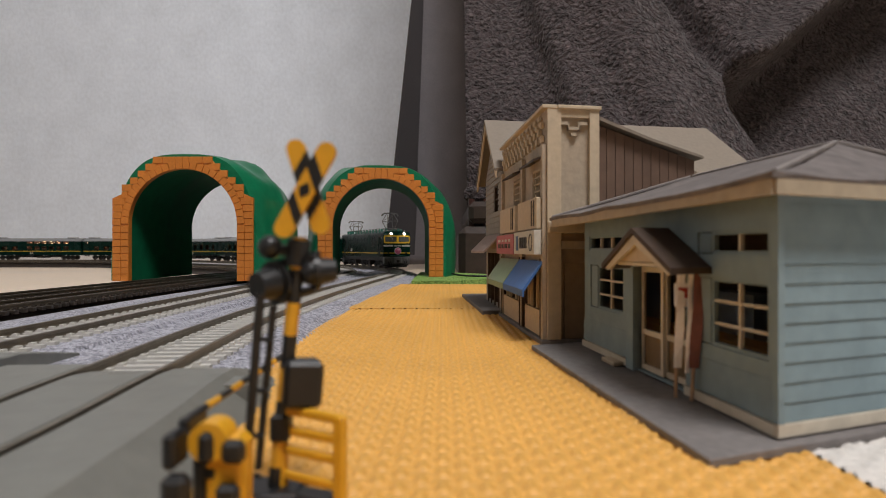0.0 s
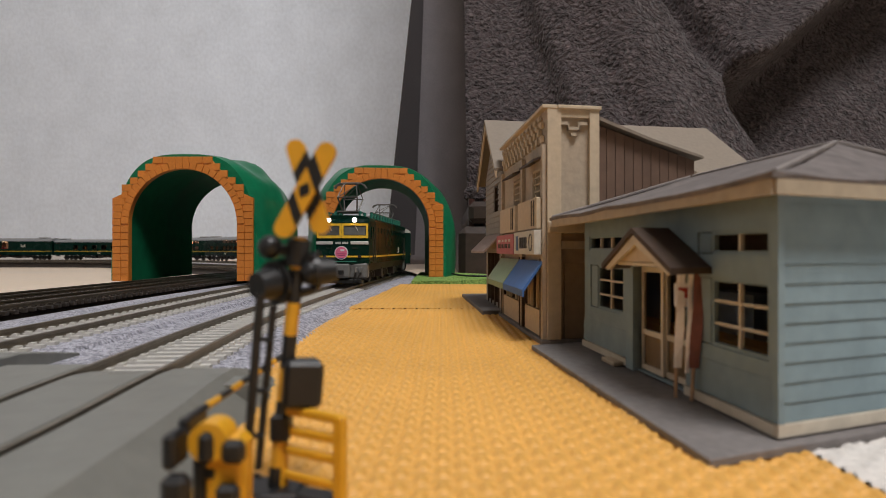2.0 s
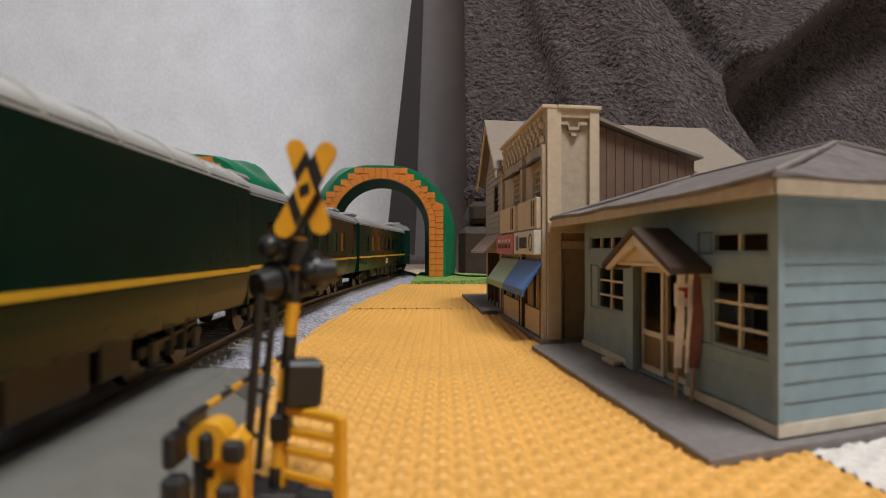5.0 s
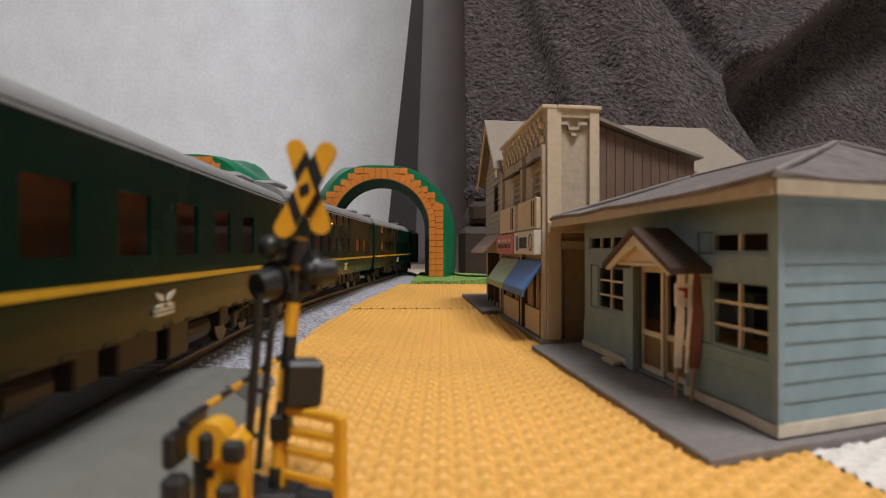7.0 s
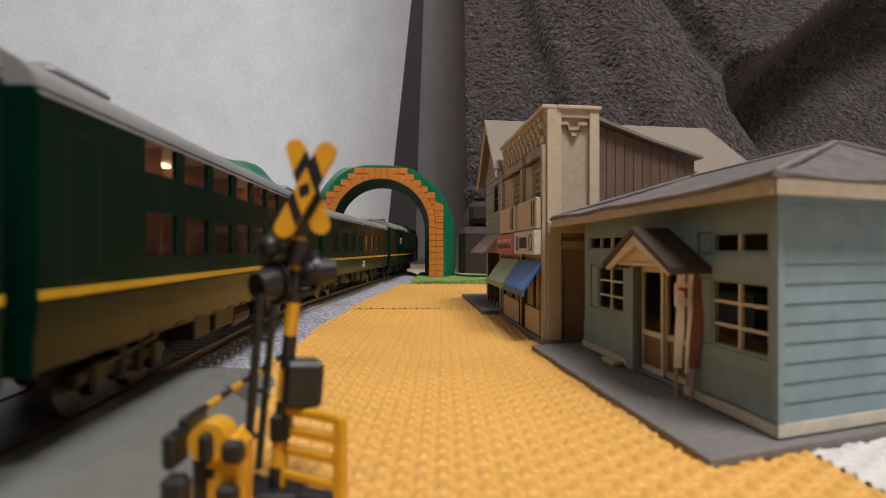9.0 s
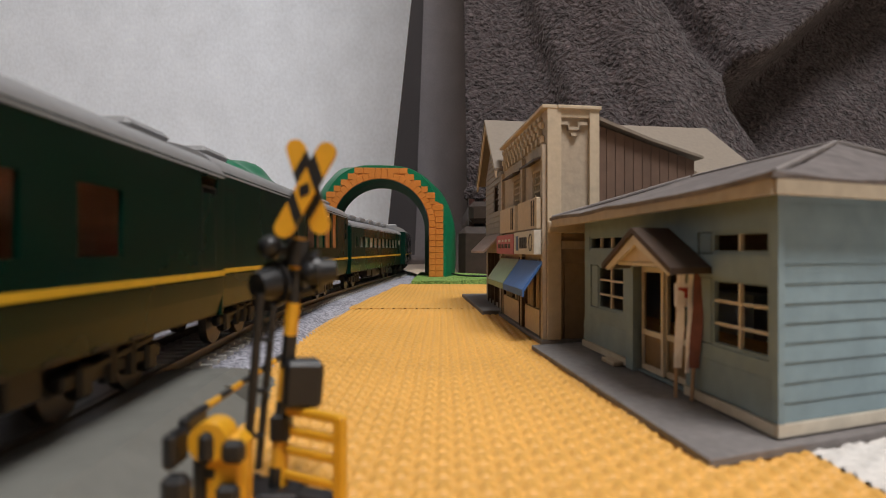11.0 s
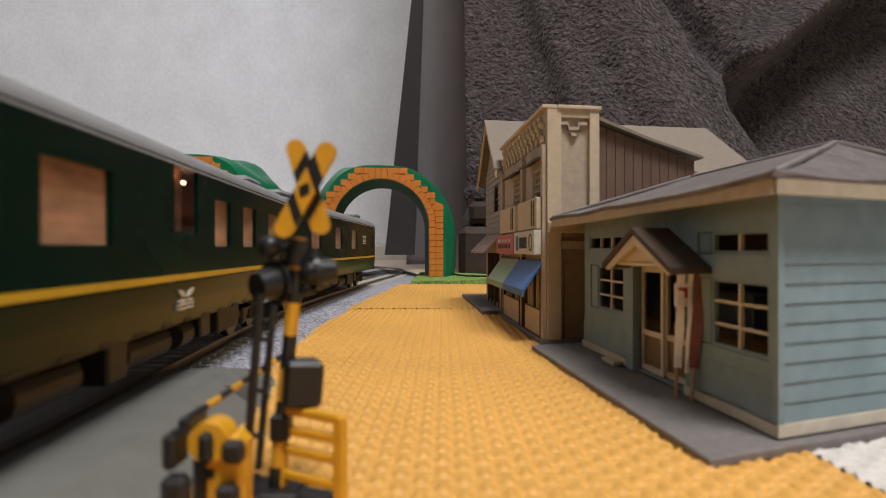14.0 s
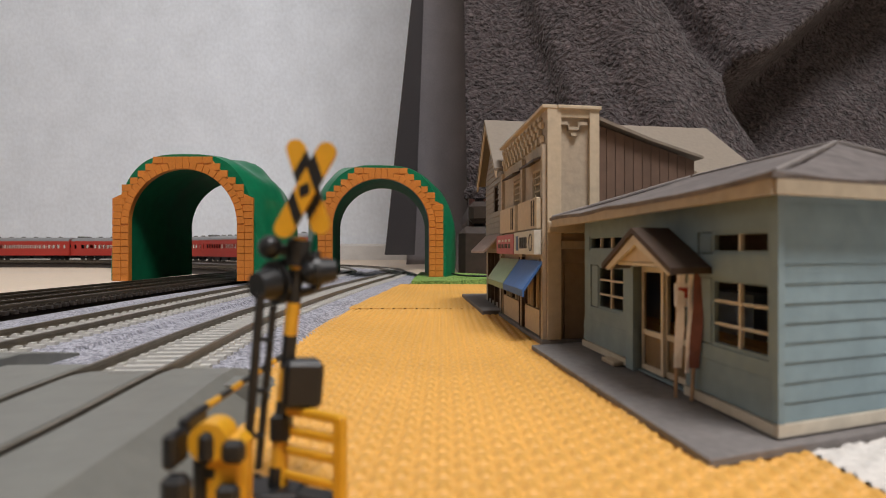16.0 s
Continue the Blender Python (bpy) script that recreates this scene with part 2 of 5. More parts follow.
def make_track(line, label, bed_mat, tie_mat, bed, tie_half, floor):
    t = thing("railway_track", label, "railway track", group="model railway tracks")
    i0, i1 = 60, len(line.p) - 60
    top = RAIL - 0.0030
    part("roadbed", ribbon(line, i0, i1, 3, [(-bed, floor), (-bed + 0.0062, top - 0.0006), (-0.0135, top - 0.0002), (0.0135, top - 0.0002), (bed - 0.0062, top - 0.0006), (bed, floor)]), bed_mat, t)
    for w in (-0.00825, 0.00825):
        part("rail", ribbon(line, i0, i1, 3, [(w - 0.0011, top + 0.0006), (w - 0.0003, top + 0.0010), (w - 0.0003, RAIL - 0.0009), (w - 0.0005, RAIL - 0.0007), (w - 0.0005, RAIL),
                                              (w + 0.0005, RAIL), (w + 0.0005, RAIL - 0.0007), (w + 0.0003, RAIL - 0.0009), (w + 0.0003, top + 0.0010), (w + 0.0011, top + 0.0006)]), STEEL, t)
    tie = BM()
    box(tie, -0.0011, 0.0011, -tie_half, tie_half, top - 0.0008, top + 0.0008)
    for s in (-1, 1):
        for e in (-0.00215, 0.00215):
            box(tie, -0.0009, 0.0009, s * 0.00825 + e - 0.0007, s * 0.00825 + e + 0.0007, top + 0.0008, top + 0.0014)
    me = finish("sleeper", tie, tie_mat)
    rest = BM()
    s0 = line.s_of_y(0.085)
    for k in range(460):
        m = frame_at(line, s0 + k * 0.0058)
        if k < 200:
            share("sleeper", me, t, m)
        else:
            rest.from_mesh(me)
            rest.verts.ensure_lookup_table()
            bmesh.ops.transform(rest, matrix=m, verts=rest.verts[-len(me.vertices):])
    tagged(part("sleepers", rest, tie_mat, t), kind="stuff")
    return t


make_track(MAIN, "grey ballasted model railway track with steel rails", BALLAST, SLEEPER, 0.0262, 0.0135, -0.0008)
make_track(SECOND, "grey ballasted model track beside the main line", BALLAST, SLEEPER, 0.0260, 0.0135, -0.0055)
make_track(THIRD, "black sectional model track running through the green tunnel", BROWN_TRACK, BROWN_TRACK, 0.0170, 0.0150, -0.0055)
make_track(FOURTH, "black sectional model track beside another black track", BROWN_TRACK, BROWN_TRACK, 0.0170, 0.0150, -0.0055)
fill = thing("ballast_bed", "grey ballast shoulder filling between two tracks", "ballast", kind="stuff")
part("gravel", ribbon(SECOND, 880, 1500, 6, [(-0.0565, -0.0055), (-0.0550, RAIL - 0.0054), (-0.0300, RAIL - 0.0046), (0.036, RAIL - 0.0050), (0.040, -0.0055)]), BALLAST, fill)

# ---- level crossing plates ----
ROADGREY = mat("road_plastic", (0.175, 0.175, 0.158), 0.45, spread=0.07, grain=250, blotch=18, bump=0.15)
cr = thing("level_crossing", "grey plastic level crossing plates over the rails", "level crossing")


def plate(name, line, w0, w1, y_end, z=RAIL - 0.0002, nose=0.010, skirt=0.0):
    """A panel along the line from behind the camera to y_end, ending in a slope."""
    bm = BM()
    i1 = int(np.argmin(np.abs(line.p[:1600, 1] - y_end)))
    i0 = i1 - 60
    rows = []
    for i in list(range(i0, i1 + 1, 2)):
        d = line.p[i + 1] - line.p[i - 1]
        nn = np.array([d[1], -d[0]]) / np.hypot(*d)
        far = (i1 - i) * 0.004
        zz = z if far >= nose else z - 0.0040 * (1 - far / nose)
        rows.append([bm.verts.new((*(line.p[i] + nn * w), h)) for w, h in ((w0, -0.004), (w0, zz - 0.0003), (w0 + 0.0004, zz), (w1 - 0.0004, zz), (w1, zz - 0.0003), (w1 + skirt, -0.0030))])
    for a, b in zip(rows, rows[1:]):
        for j in range(6):
            bm.faces.new((a[j], a[(j + 1) % 6], b[(j + 1) % 6], b[j]))
    bm.faces.new(rows[0]), bm.faces.new(rows[-1][::-1])
    bmesh.ops.recalc_face_normals(bm, faces=bm.faces[:])
    return part(name, bm, ROADGREY, cr)


plate("centre_panel", MAIN, -0.0071, 0.0071, 0.131, nose=0.010)
plate("side_panel", MAIN, 0.0094, 0.0225, 0.139, nose=0.018, skirt=0.012)
plate("side_panel", MAIN, -0.0262, -0.0094, 0.142, nose=0.016)
plate("centre_panel", SECOND, -0.0071, 0.0071, 0.150, nose=0.012)
plate("side_panel", SECOND, 0.0094, 0.0240, 0.162, nose=0.022)
plate("side_panel", SECOND, -0.0245, -0.0094, 0.150, nose=0.012)
# sloped end wedges that lead off the plates
for x0, x1, y0, y1 in ((-0.0455, -0.0375, 0.112, 0.120),):
    bm = BM()
    prism(bm, [(x0 - 0.001, y0), (x1 + 0.002, y0), (x1, y1), (x0, y1)], 0.0, 0.0045, lambda u, v, w: (u, v, w))
    part("wedge", bm, ROADGREY, cr)


# ---- tunnels ----
def make_tunnel(label, m, seed):
    t = thing("toy_tunnel", label, "tunnel", m, group="toy tunnels")
    half, spring, top = 0.0420, 0.044, 0.0862
    ring = 0.0060

    def arch(a, grow=0.0):
        return (half + grow) * math.cos(a), spring + (top - spring + grow) * math.sin(a)

    def outer_half(z):
        for w, h in ((0.0232, 0.0905), (0.0290, 0.0850), (0.0350, 0.0792), (0.0410, 0.0728), (0.0475, 0.0650)):
            if z > h:
                return w
        return 0.0548
    backing = BM()
    prof = [(half, 0.0), (half, spring)] + [arch(a) for a in np.linspace(0, math.pi, 33)[1:-1]] + [(-half, spring), (-half, 0.0)]
    outl = [(-0.0540, 0.0), (-0.0540, 0.0640), (-0.0450, 0.0680), (-0.0325, 0.0805), (-0.0208, 0.0945), (0.0208, 0.0945), (0.0325, 0.0805), (0.0450, 0.0680), (0.0540, 0.0640), (0.0540, 0.0)]
    prism(backing, prof + outl, 0.0007, 0.0050, lambda u, v, w: (u, w, v))
    part("portal", backing, ORANGE, t)

    def brick(pts):
        bm = BM()
        cx, cz = sum(p[0] for p in pts) / 4, sum(p[1] for p in pts) / 4
        prism_pts = [(cx + (x - cx) * (1 - 0.00013 / max(0.001, abs(x - cx))), cz + (z - cz) * (1 - 0.00013 / max(0.001, abs(z - cz)))) for x, z in pts]
        lo = [bm.verts.new((x, 0.0014, z)) for x, z in prism_pts]
        mi = [bm.verts.new((x, 0.0004, z)) for x, z in prism_pts]
        hi = [bm.verts.new((cx + (x - cx) * 0.93, random.uniform(-0.0001, 0.0001), cz + (z - cz) * 0.93)) for x, z in prism_pts]
        for i in range(4):
            j = (i + 1) % 4
            bm.faces.new((lo[i], lo[j], mi[j], mi[i])), bm.faces.new((mi[i], mi[j], hi[j], hi[i]))
        bm.faces.new(hi)
        bmesh.ops.recalc_face_normals(bm, faces=bm.faces[:])
        part("brick", bm, ORANGE, t)
    n = 26
    for k in range(n):
        a0, a1 = math.pi * k / n, math.pi * (k + 1) / n
        brick([arch(a0), arch(a0, ring), arch(a1, ring), arch(a1)])
    rows = 18
    for r in range(rows):
        z0, z1 = 0.0957 * r / rows, 0.0957 * (r + 1) / rows
        zm = (z0 + z1) / 2
        w = outer_half(zm)
        if zm < spring:
            inner = half + ring
            for s in (-1, 1):
                brick([(s * half, z0), (s * inner, z0), (s * inner, z1), (s * half, z1)])
        else:
            q = (zm - spring) / (top + ring - spring)
            inner = (half + ring) * math.sqrt(1 - q * q) if q < 1 else 0
        if inner > w - 0.001:
            continue
        for s in (-1, 1):
            cells = max(1, round((w - inner) / 0.0080))
            cut = [inner + (w - inner) * c / cells for c in range(cells + 1)]
            if cells > 1 and r % 2:
                cut[1] -= (w - inner) / cells * 0.35
            for a, b in zip(cut, cut[1:]):
                brick([(s * a, z0), (s * b, z0), (s * b, z1), (s * a, z1)])
    # the green hill: a lumpy hood over a smooth bore
    bm = BM()
    D = 0.112
    rings = []
    steps = 15
    for k in range(steps + 1):
        y = 0.0045 + D * k / steps
        f = k / steps
        swell = 0.0125 * math.sin(math.pi * min(1, f * 1.15)) ** 0.7 if f < 0.87 else 0.0125 * math.sin(math.pi * min(1, f * 1.15)) * 1.0
        row = []
        for j in range(41):
            a = math.pi * j / 40
            c, s_ = math.cos(a), math.sin(a)
            x = (0.0578 + swell) * (abs(c) ** 0.62) * (1 if c >= 0 else -1)
            z = (0.0982 + 0.25 * swell) * (s_ ** 0.80 if s_ > 0 else 0)
            lump = noise.noise((x * 38 + seed, y * 30, z * 38)) * 0.0042 * min(1, f * 5)
            row.append(bm.verts.new((x * (1 + lump / 0.06), y, max(0, z * (1 + lump / 0.09)))))
        rings.append(row)
    for a, b in zip(rings, rings[1:]):
        for j in range(40):
            bm.faces.new((a[j], a[j + 1], b[j + 1], b[j]))
    bore = []
    lining = BM()
    lined = []
    for y, g_ in ((0.0045, 0.0006), (0.0045 + D, 0.0030)):
        ring_pts = [(x, y, z) for x, z in [(half + g_, 0.0), (half + g_, spring)] + [arch(a, g_) for a in np.linspace(0, math.pi, 37)[1:-1]] + [(-half - g_, spring), (-half - g_, 0.0)]]
        bore.append([bm.verts.new(p) for p in ring_pts])
        lined.append([lining.verts.new(p) for p in ring_pts])
    for j in range(len(lined[0]) - 1):
        lining.faces.new((lined[0][j], lined[1][j], lined[1][j + 1], lined[0][j + 1]))
    # Darker, duller copy of the hill's plastic; the bore's shade is painted in.
    part("bore", lining, mat("green_bore_shade", (0.004, 0.12, 0.052), 0.7, spread=0.1, grain=120, spec=0.12), t, "green tunnel lining, darkened and dulled to imitate shade", smooth=True)
    nb = len(bore[1])
    for ringv, b in ((rings[-1], bore[1]), (rings[0], bore[0])):
        for j in range(40):
            q0, q1 = round(j * (nb - 1) / 40), round((j + 1) * (nb - 1) / 40)
            vs = [ringv[j], ringv[j + 1], b[q1]] + ([b[q0]] if q0 != q1 else [])
            bm.faces.new(vs)
    bmesh.ops.recalc_face_normals(bm, faces=bm.faces[:])
    part("hill", bm, GREEN, t, "glossy green moulded hill", smooth=True)
    return t


make_tunnel("orange brick toy tunnel with green hill, over the main track", pose(-0.0590, 0.570, 0.0032, 0, 0, 5) @ Matrix.Scale(1.09, 4), 2.0)
make_tunnel("orange brick toy tunnel with green hill, over the dark track", pose(-0.2060, 0.473, 0.0046, 0, 0, -1.5) @ Matrix.Scale(1.03, 4), 7.0)


# ---- fleece blankets ----
def fleece_material():
    m = bpy.data.materials.new("grey_fleece")
    m.use_nodes = True
    n, l = m.node_tree.nodes, m.node_tree.links
    b = n["Principled BSDF"]
    b.inputs["Roughness"].default_value = 0.95
    b.inputs["Sheen Weight"].default_value, b.inputs["Sheen Roughness"].default_value = 0.15, 0.5
    b.inputs["Specular IOR Level"].default_value = 0.1
    tc = n.new("ShaderNodeTexCoord")
    a, c = n.new("ShaderNodeTexNoise"), n.new("ShaderNodeTexVoronoi")
    a.inputs["Scale"].default_value, a.inputs["Detail"].default_value, a.inputs["Distortion"].default_value = 95, 5, 1.6
    c.inputs["Scale"].default_value = 150
    l.new(tc.outputs["Object"], a.inputs["Vector"])
    mixn = n.new("ShaderNodeMixRGB")
    mixn.inputs[0].default_value = 0.35
    l.new(tc.outputs["Object"], mixn.inputs[1]), l.new(a.outputs["Color"], mixn.inputs[2])
    mixn.inputs[0].default_value = 0.012
    l.new(mixn.outputs[0], c.inputs["Vector"])
    ramp = n.new("ShaderNodeValToRGB")
    ramp.color_ramp.elements[0].color, ramp.color_ramp.elements[1].color = (0.026, 0.019, 0.020, 1), (0.128, 0.099, 0.102, 1)
    ramp.color_ramp.elements[0].position, ramp.color_ramp.elements[1].position = 0.35, 0.68
    l.new(a.outputs[0], ramp.inputs[0]), l.new(ramp.outputs[0], b.inputs["Base Color"])
    add = n.new("ShaderNodeMath")
    add.operation = "SUBTRACT"
    l.new(a.outputs[0], add.inputs[0]), l.new(c.outputs["Distance"], add.inputs[1])
    bp = n.new("ShaderNodeBump")
    bp.inputs["Strength"].default_value, bp.inputs["Distance"].default_value = 1.0, 0.009
    l.new(add.outputs[0], bp.inputs["Height"]), l.new(bp.outputs[0], b.inputs["Normal"])
    return m


FLEECE = fleece_material()


def cloth(name, label, fn, nu, nv, material):
    bm = BM()
    g = [[bm.verts.new(fn(u / nu, v / nv)) for u in range(nu + 1)] for v in range(nv + 1)]
    for v in range(nv):
        for u in range(nu):
            bm.faces.new((g[v][u], g[v][u + 1], g[v + 1][u + 1], g[v + 1][u]))
    t = thing(name, label, "blanket")
    ob = part("cloth", bm, material, t, smooth=True)
    so = ob.modifiers.new("thick", "SOLIDIFY")
    so.thickness = 0.004
    return t


def near_cloth(u, v):
    # Carried up far out of view; the unseen part shades the wall.
    x, z = 0.031 + u * 1.0, 0.088 + v * 1.6

    def step(d, soft):
        return 1 / (1 + math.exp(max(-40, min(40, -d / soft))))
    y = 0.745
    x1 = 0.135 + (0.342 - z) * 0.21          # an overlapping edge that runs down to the right
    y += 0.036 * step(x1 - x, 0.004)
    y -= 0.035 * math.exp(-((x - 0.245 - 0.1 * (0.342 - z)) / 0.075) ** 2)
    y += 0.014 * math.exp(-((x - 0.205 - 0.3 * (0.30 - z)) / 0.018) ** 2) * step(0.33 - z, 0.03)
    x2 = 0.345 + (0.342 - z) * 0.45          # the cloth drops back into a deep pocket
    ridge = 0.258 + (x - 0.42) * 0.80 + 0.02 * math.exp(-((x - 0.40) / 0.03) ** 2)
    over = step(z - ridge, 0.007)
    inn = step(x - x2, 0.012)
    y += 0.150 * inn * (1 - over)
    y -= 0.030 * inn * over * math.exp(-((z - ridge - 0.02) / 0.04) ** 2)
    y += 0.045 * math.exp(-((x - x2 - 0.012) / 0.022) ** 2) * over
    y += 0.012 * noise.noise((x * 7, z * 5, 1)) + 0.005 * noise.noise((x * 22, z * 14, 4))
    y += 0.45 * min(max(0, z - 0.14), 0.3)   # the cloth leans back as it rises
    return x, y, z


def far_cloth(u, v):
    x = -0.064 + u * 0.48
    # Unseen sloping top, shaped to cast a slanting shadow on the wall.
    z = 0.002 + v * (1.0 + 1.0 * max(0, x + 0.06))
    x += 0.012 * min(1, z * 3) + 0.024 * min(z, 0.6)
    y = 1.06 + 0.03 * math.sin(u * 9 + 0.6) + 0.012 * math.sin(u * 23 + z * 2) - 0.05 * u
    return x, y + 0.006 * noise.noise((x * 20, z * 6, 2)), z


cloth("blanket", "dark grey fleece blanket draped in heavy folds", near_cloth, 190, 260, FLEECE)
cloth("curtain", "dark grey cloth hanging straight against the wall", far_cloth, 80, 60, mat("grey_curtain", (0.20, 0.182, 0.192), 0.9, grain=500, bump=0.3))
# Fold at the curtain's edge; its shade is painted as near-black cloth.
fold = thing("curtain_fold", "edge fold of the hanging cloth, its shade painted nearly black", "curtain")
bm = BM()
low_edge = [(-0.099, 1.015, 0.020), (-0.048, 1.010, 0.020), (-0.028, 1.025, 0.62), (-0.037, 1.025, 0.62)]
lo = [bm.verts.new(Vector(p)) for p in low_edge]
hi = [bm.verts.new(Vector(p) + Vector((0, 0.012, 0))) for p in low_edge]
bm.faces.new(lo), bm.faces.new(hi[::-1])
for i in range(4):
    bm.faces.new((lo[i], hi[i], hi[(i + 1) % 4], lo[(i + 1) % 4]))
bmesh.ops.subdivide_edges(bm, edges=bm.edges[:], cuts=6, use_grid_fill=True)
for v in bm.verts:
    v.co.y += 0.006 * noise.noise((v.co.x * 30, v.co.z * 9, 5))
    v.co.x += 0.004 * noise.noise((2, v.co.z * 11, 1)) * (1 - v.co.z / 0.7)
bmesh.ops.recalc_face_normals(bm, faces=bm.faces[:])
part("edge", bm, mat("shaded_cloth", (0.030, 0.026, 0.028), 0.95, grain=500, bump=0.3), fold, smooth=True)
# hem band and dark furniture below the blanket
hem = thing("blanket_hem", "sewn hem band along the bottom of the blanket", "hem")
part("band", box(BM(), 0.026, 0.16, 0.728, 0.742, 0.088, 0.106, 0.004), FLEECE, hem)
DARKWOOD = mat("dark_brown_leather", (0.035, 0.022, 0.017), 0.45, spread=0.2, grain=120, blotch=15)
sofa = thing("footstool", "dark brown padded footstool under the blanket", "footstool")
part("seat", box(BM(), 0.030, 0.36, 0.70, 0.98, 0.060, 0.086, 0.006), DARKWOOD, sofa)
part("base", box(BM(), 0.018, 0.36, 0.69, 0.98, -0.006, 0.056, 0.008), DARKWOOD, sofa)
for x in (0.034, 0.052):
    part("post", rod(BM(), (x, 0.72, 0.05), (x, 0.72, 0.09), 0.004), mat("dark_red_post", (0.06, 0.02, 0.015), 0.5), sofa)

cable = thing("cable", "thin black cable lying beside the tunnel", "cable")
cp = [(0.006, 0.60, 0.006), (0.016, 0.585, 0.0045), (0.026, 0.574, 0.0042), (0.036, 0.570, 0.0042), (0.050, 0.572, 0.0042), (0.075, 0.60, 0.0042)]
bm = BM()
for p, q in zip(cp, cp[1:]):
    rod(bm, p, q, 0.0009, n=8)
part("wire", bm, BLACK, cable)

# ---- buildings of printed and cut card ----
BLUE = mat("blue_card", (0.215, 0.290, 0.318), 0.8, spread=0.10, grain=260, blotch=40, island=0.15, obj=0.15, bump=0.2)
CREAM = mat("cream_card", (0.56, 0.455, 0.325), 0.75, spread=0.07, grain=500, blotch=40, bump=0.15)
TAN = mat("tan_card", (0.46, 0.375, 0.28), 0.8, spread=0.08, grain=600, blotch=30, bump=0.2)
GREYCARD = mat("grey_base_card", (0.185, 0.168, 0.162), 0.85, spread=0.12, grain=500, blotch=30, bump=0.3)
ROOFCARD = mat("roof_card", (0.155, 0.135, 0.13), 0.8, spread=0.20, grain=350, blotch=75, bump=0.35, stretch=(1, 1, 1))
ROOFTAN = mat("tan_roof_card", (0.235, 0.195, 0.155), 0.8, spread=0.05, grain=500, blotch=20)
BROWN = mat("brown_board_card", (0.150, 0.090, 0.062), 0.75, spread=0.12, grain=300, obj=0.25)
DARKTRIM = mat("dark_brown_trim", (0.055, 0.033, 0.022), 0.6, spread=0.15)
GREYSIDING = mat("grey_siding_card", (0.30, 0.28, 0.25), 0.8, spread=0.08, obj=0.2)
# Near-black: the unlit rooms' shade is put into this colour.
INSIDE = mat("interior_shade", (0.045, 0.036, 0.030), 0.8)
OCHRE = mat("ochre_interior", (0.42, 0.25, 0.09), 0.8)


def glass(name, tint, rough=0.06, ior=1.04):
    m = bpy.data.materials.new(name)
    m.use_nodes = True
    b = m.node_tree.nodes["Principled BSDF"]
    b.inputs["Base Color"].default_value = (*tint, 1)
    b.inputs["Transmission Weight"].default_value = 1.0
    b.inputs["Roughness"].default_value = rough
    b.inputs["IOR"].default_value = ior
    MATS[name] = m
    return m


PANE = glass("thin_window_film", (0.92, 0.90, 0.86))


def basis(o, eu, ev):
    """Local u along the front, v into the building, z up."""
    return Matrix(((eu[0], ev[0], 0, o[0]), (eu[1], ev[1], 0, o[1]), (0, 0, 1, o[2]), (0, 0, 0, 1)))


class Site:
    """Builds parts whose plan follows two given directions of the walls."""

    def __init__(self, owner, o, eu, ev):
        self.owner, self.b = owner, basis((0, 0, 0), eu, ev)
        owner.matrix_basis = Matrix.Translation(o)

    def add(self, name, bm, material, parent=None, label="", smooth=False):
        bmesh.ops.transform(bm, matrix=self.b, verts=bm.verts[:])
        bmesh.ops.recalc_face_normals(bm, faces=bm.faces[:])
        return part(name, bm, material, parent or self.owner, label, smooth=smooth)

    def box(self, name, material, u0, u1, v0, v1, z0, z1, bevel=0.0, parent=None, label=""):
        return self.add(name, box(BM(), u0, u1, v0, v1, z0, z1, bevel), material, parent, label)


def pierced(u0, u1, v0, v1, z0, z1, holes):
    """A wall slab with rectangular openings (u0, u1, z0, z1) right through it."""
    us = sorted({u0, u1, *[h[0] for h in holes], *[h[1] for h in holes]})
    zs = sorted({z0, z1, *[h[2] for h in holes], *[h[3] for h in holes]})
    bm = BM()
    for a, b in zip(us, us[1:]):
        run = None
        for c, d in zip(zs, zs[1:]):
            mu, mz = (a + b) / 2, (c + d) / 2
            solid = not any(h[0] < mu < h[1] and h[2] < mz < h[3] for h in holes)
            if solid:
                run = (run[0], d) if run else (c, d)
            if (not solid or d == zs[-1]) and run:
                box(bm, a, b, v0, v1, run[0], run[1])
                run = None
    bmesh.ops.remove_doubles(bm, verts=bm.verts[:], dist=1e-6)
    return bm


def window(site, u0, u1, z0, z1, cols, rows, v, frame_mat, bar=0.0006, depth=0.0012, name="window", rim=None):
    w = site.add(name, pierced(u0, u1, v, v + depth, z0, z1, [(u0 + bar, u1 - bar, z0 + bar, z1 - bar)]), rim or frame_mat)
    for c in range(1, cols):
        x = u0 + (u1 - u0) * c / cols
        site.box("mullion", frame_mat, x - bar * 0.5, x + bar * 0.5, v + 0.0001, v + depth * 0.8, z0 + bar, z1 - bar, parent=w)
    for r in range(1, rows):
        z = z0 + (z1 - z0) * r / rows
        site.box("glazing_bar", frame_mat, u0 + bar, u1 - bar, v + 0.0002, v + depth * 0.7, z - bar * 0.4, z + bar * 0.4, parent=w)
    g = site.box("pane", PANE, u0 + bar * 0.5, u1 - bar * 0.5, v + depth * 0.85, v + depth * 0.95, z0 + bar * 0.5, z1 - bar * 0.5, parent=w)
    g.visible_shadow = False
    return w


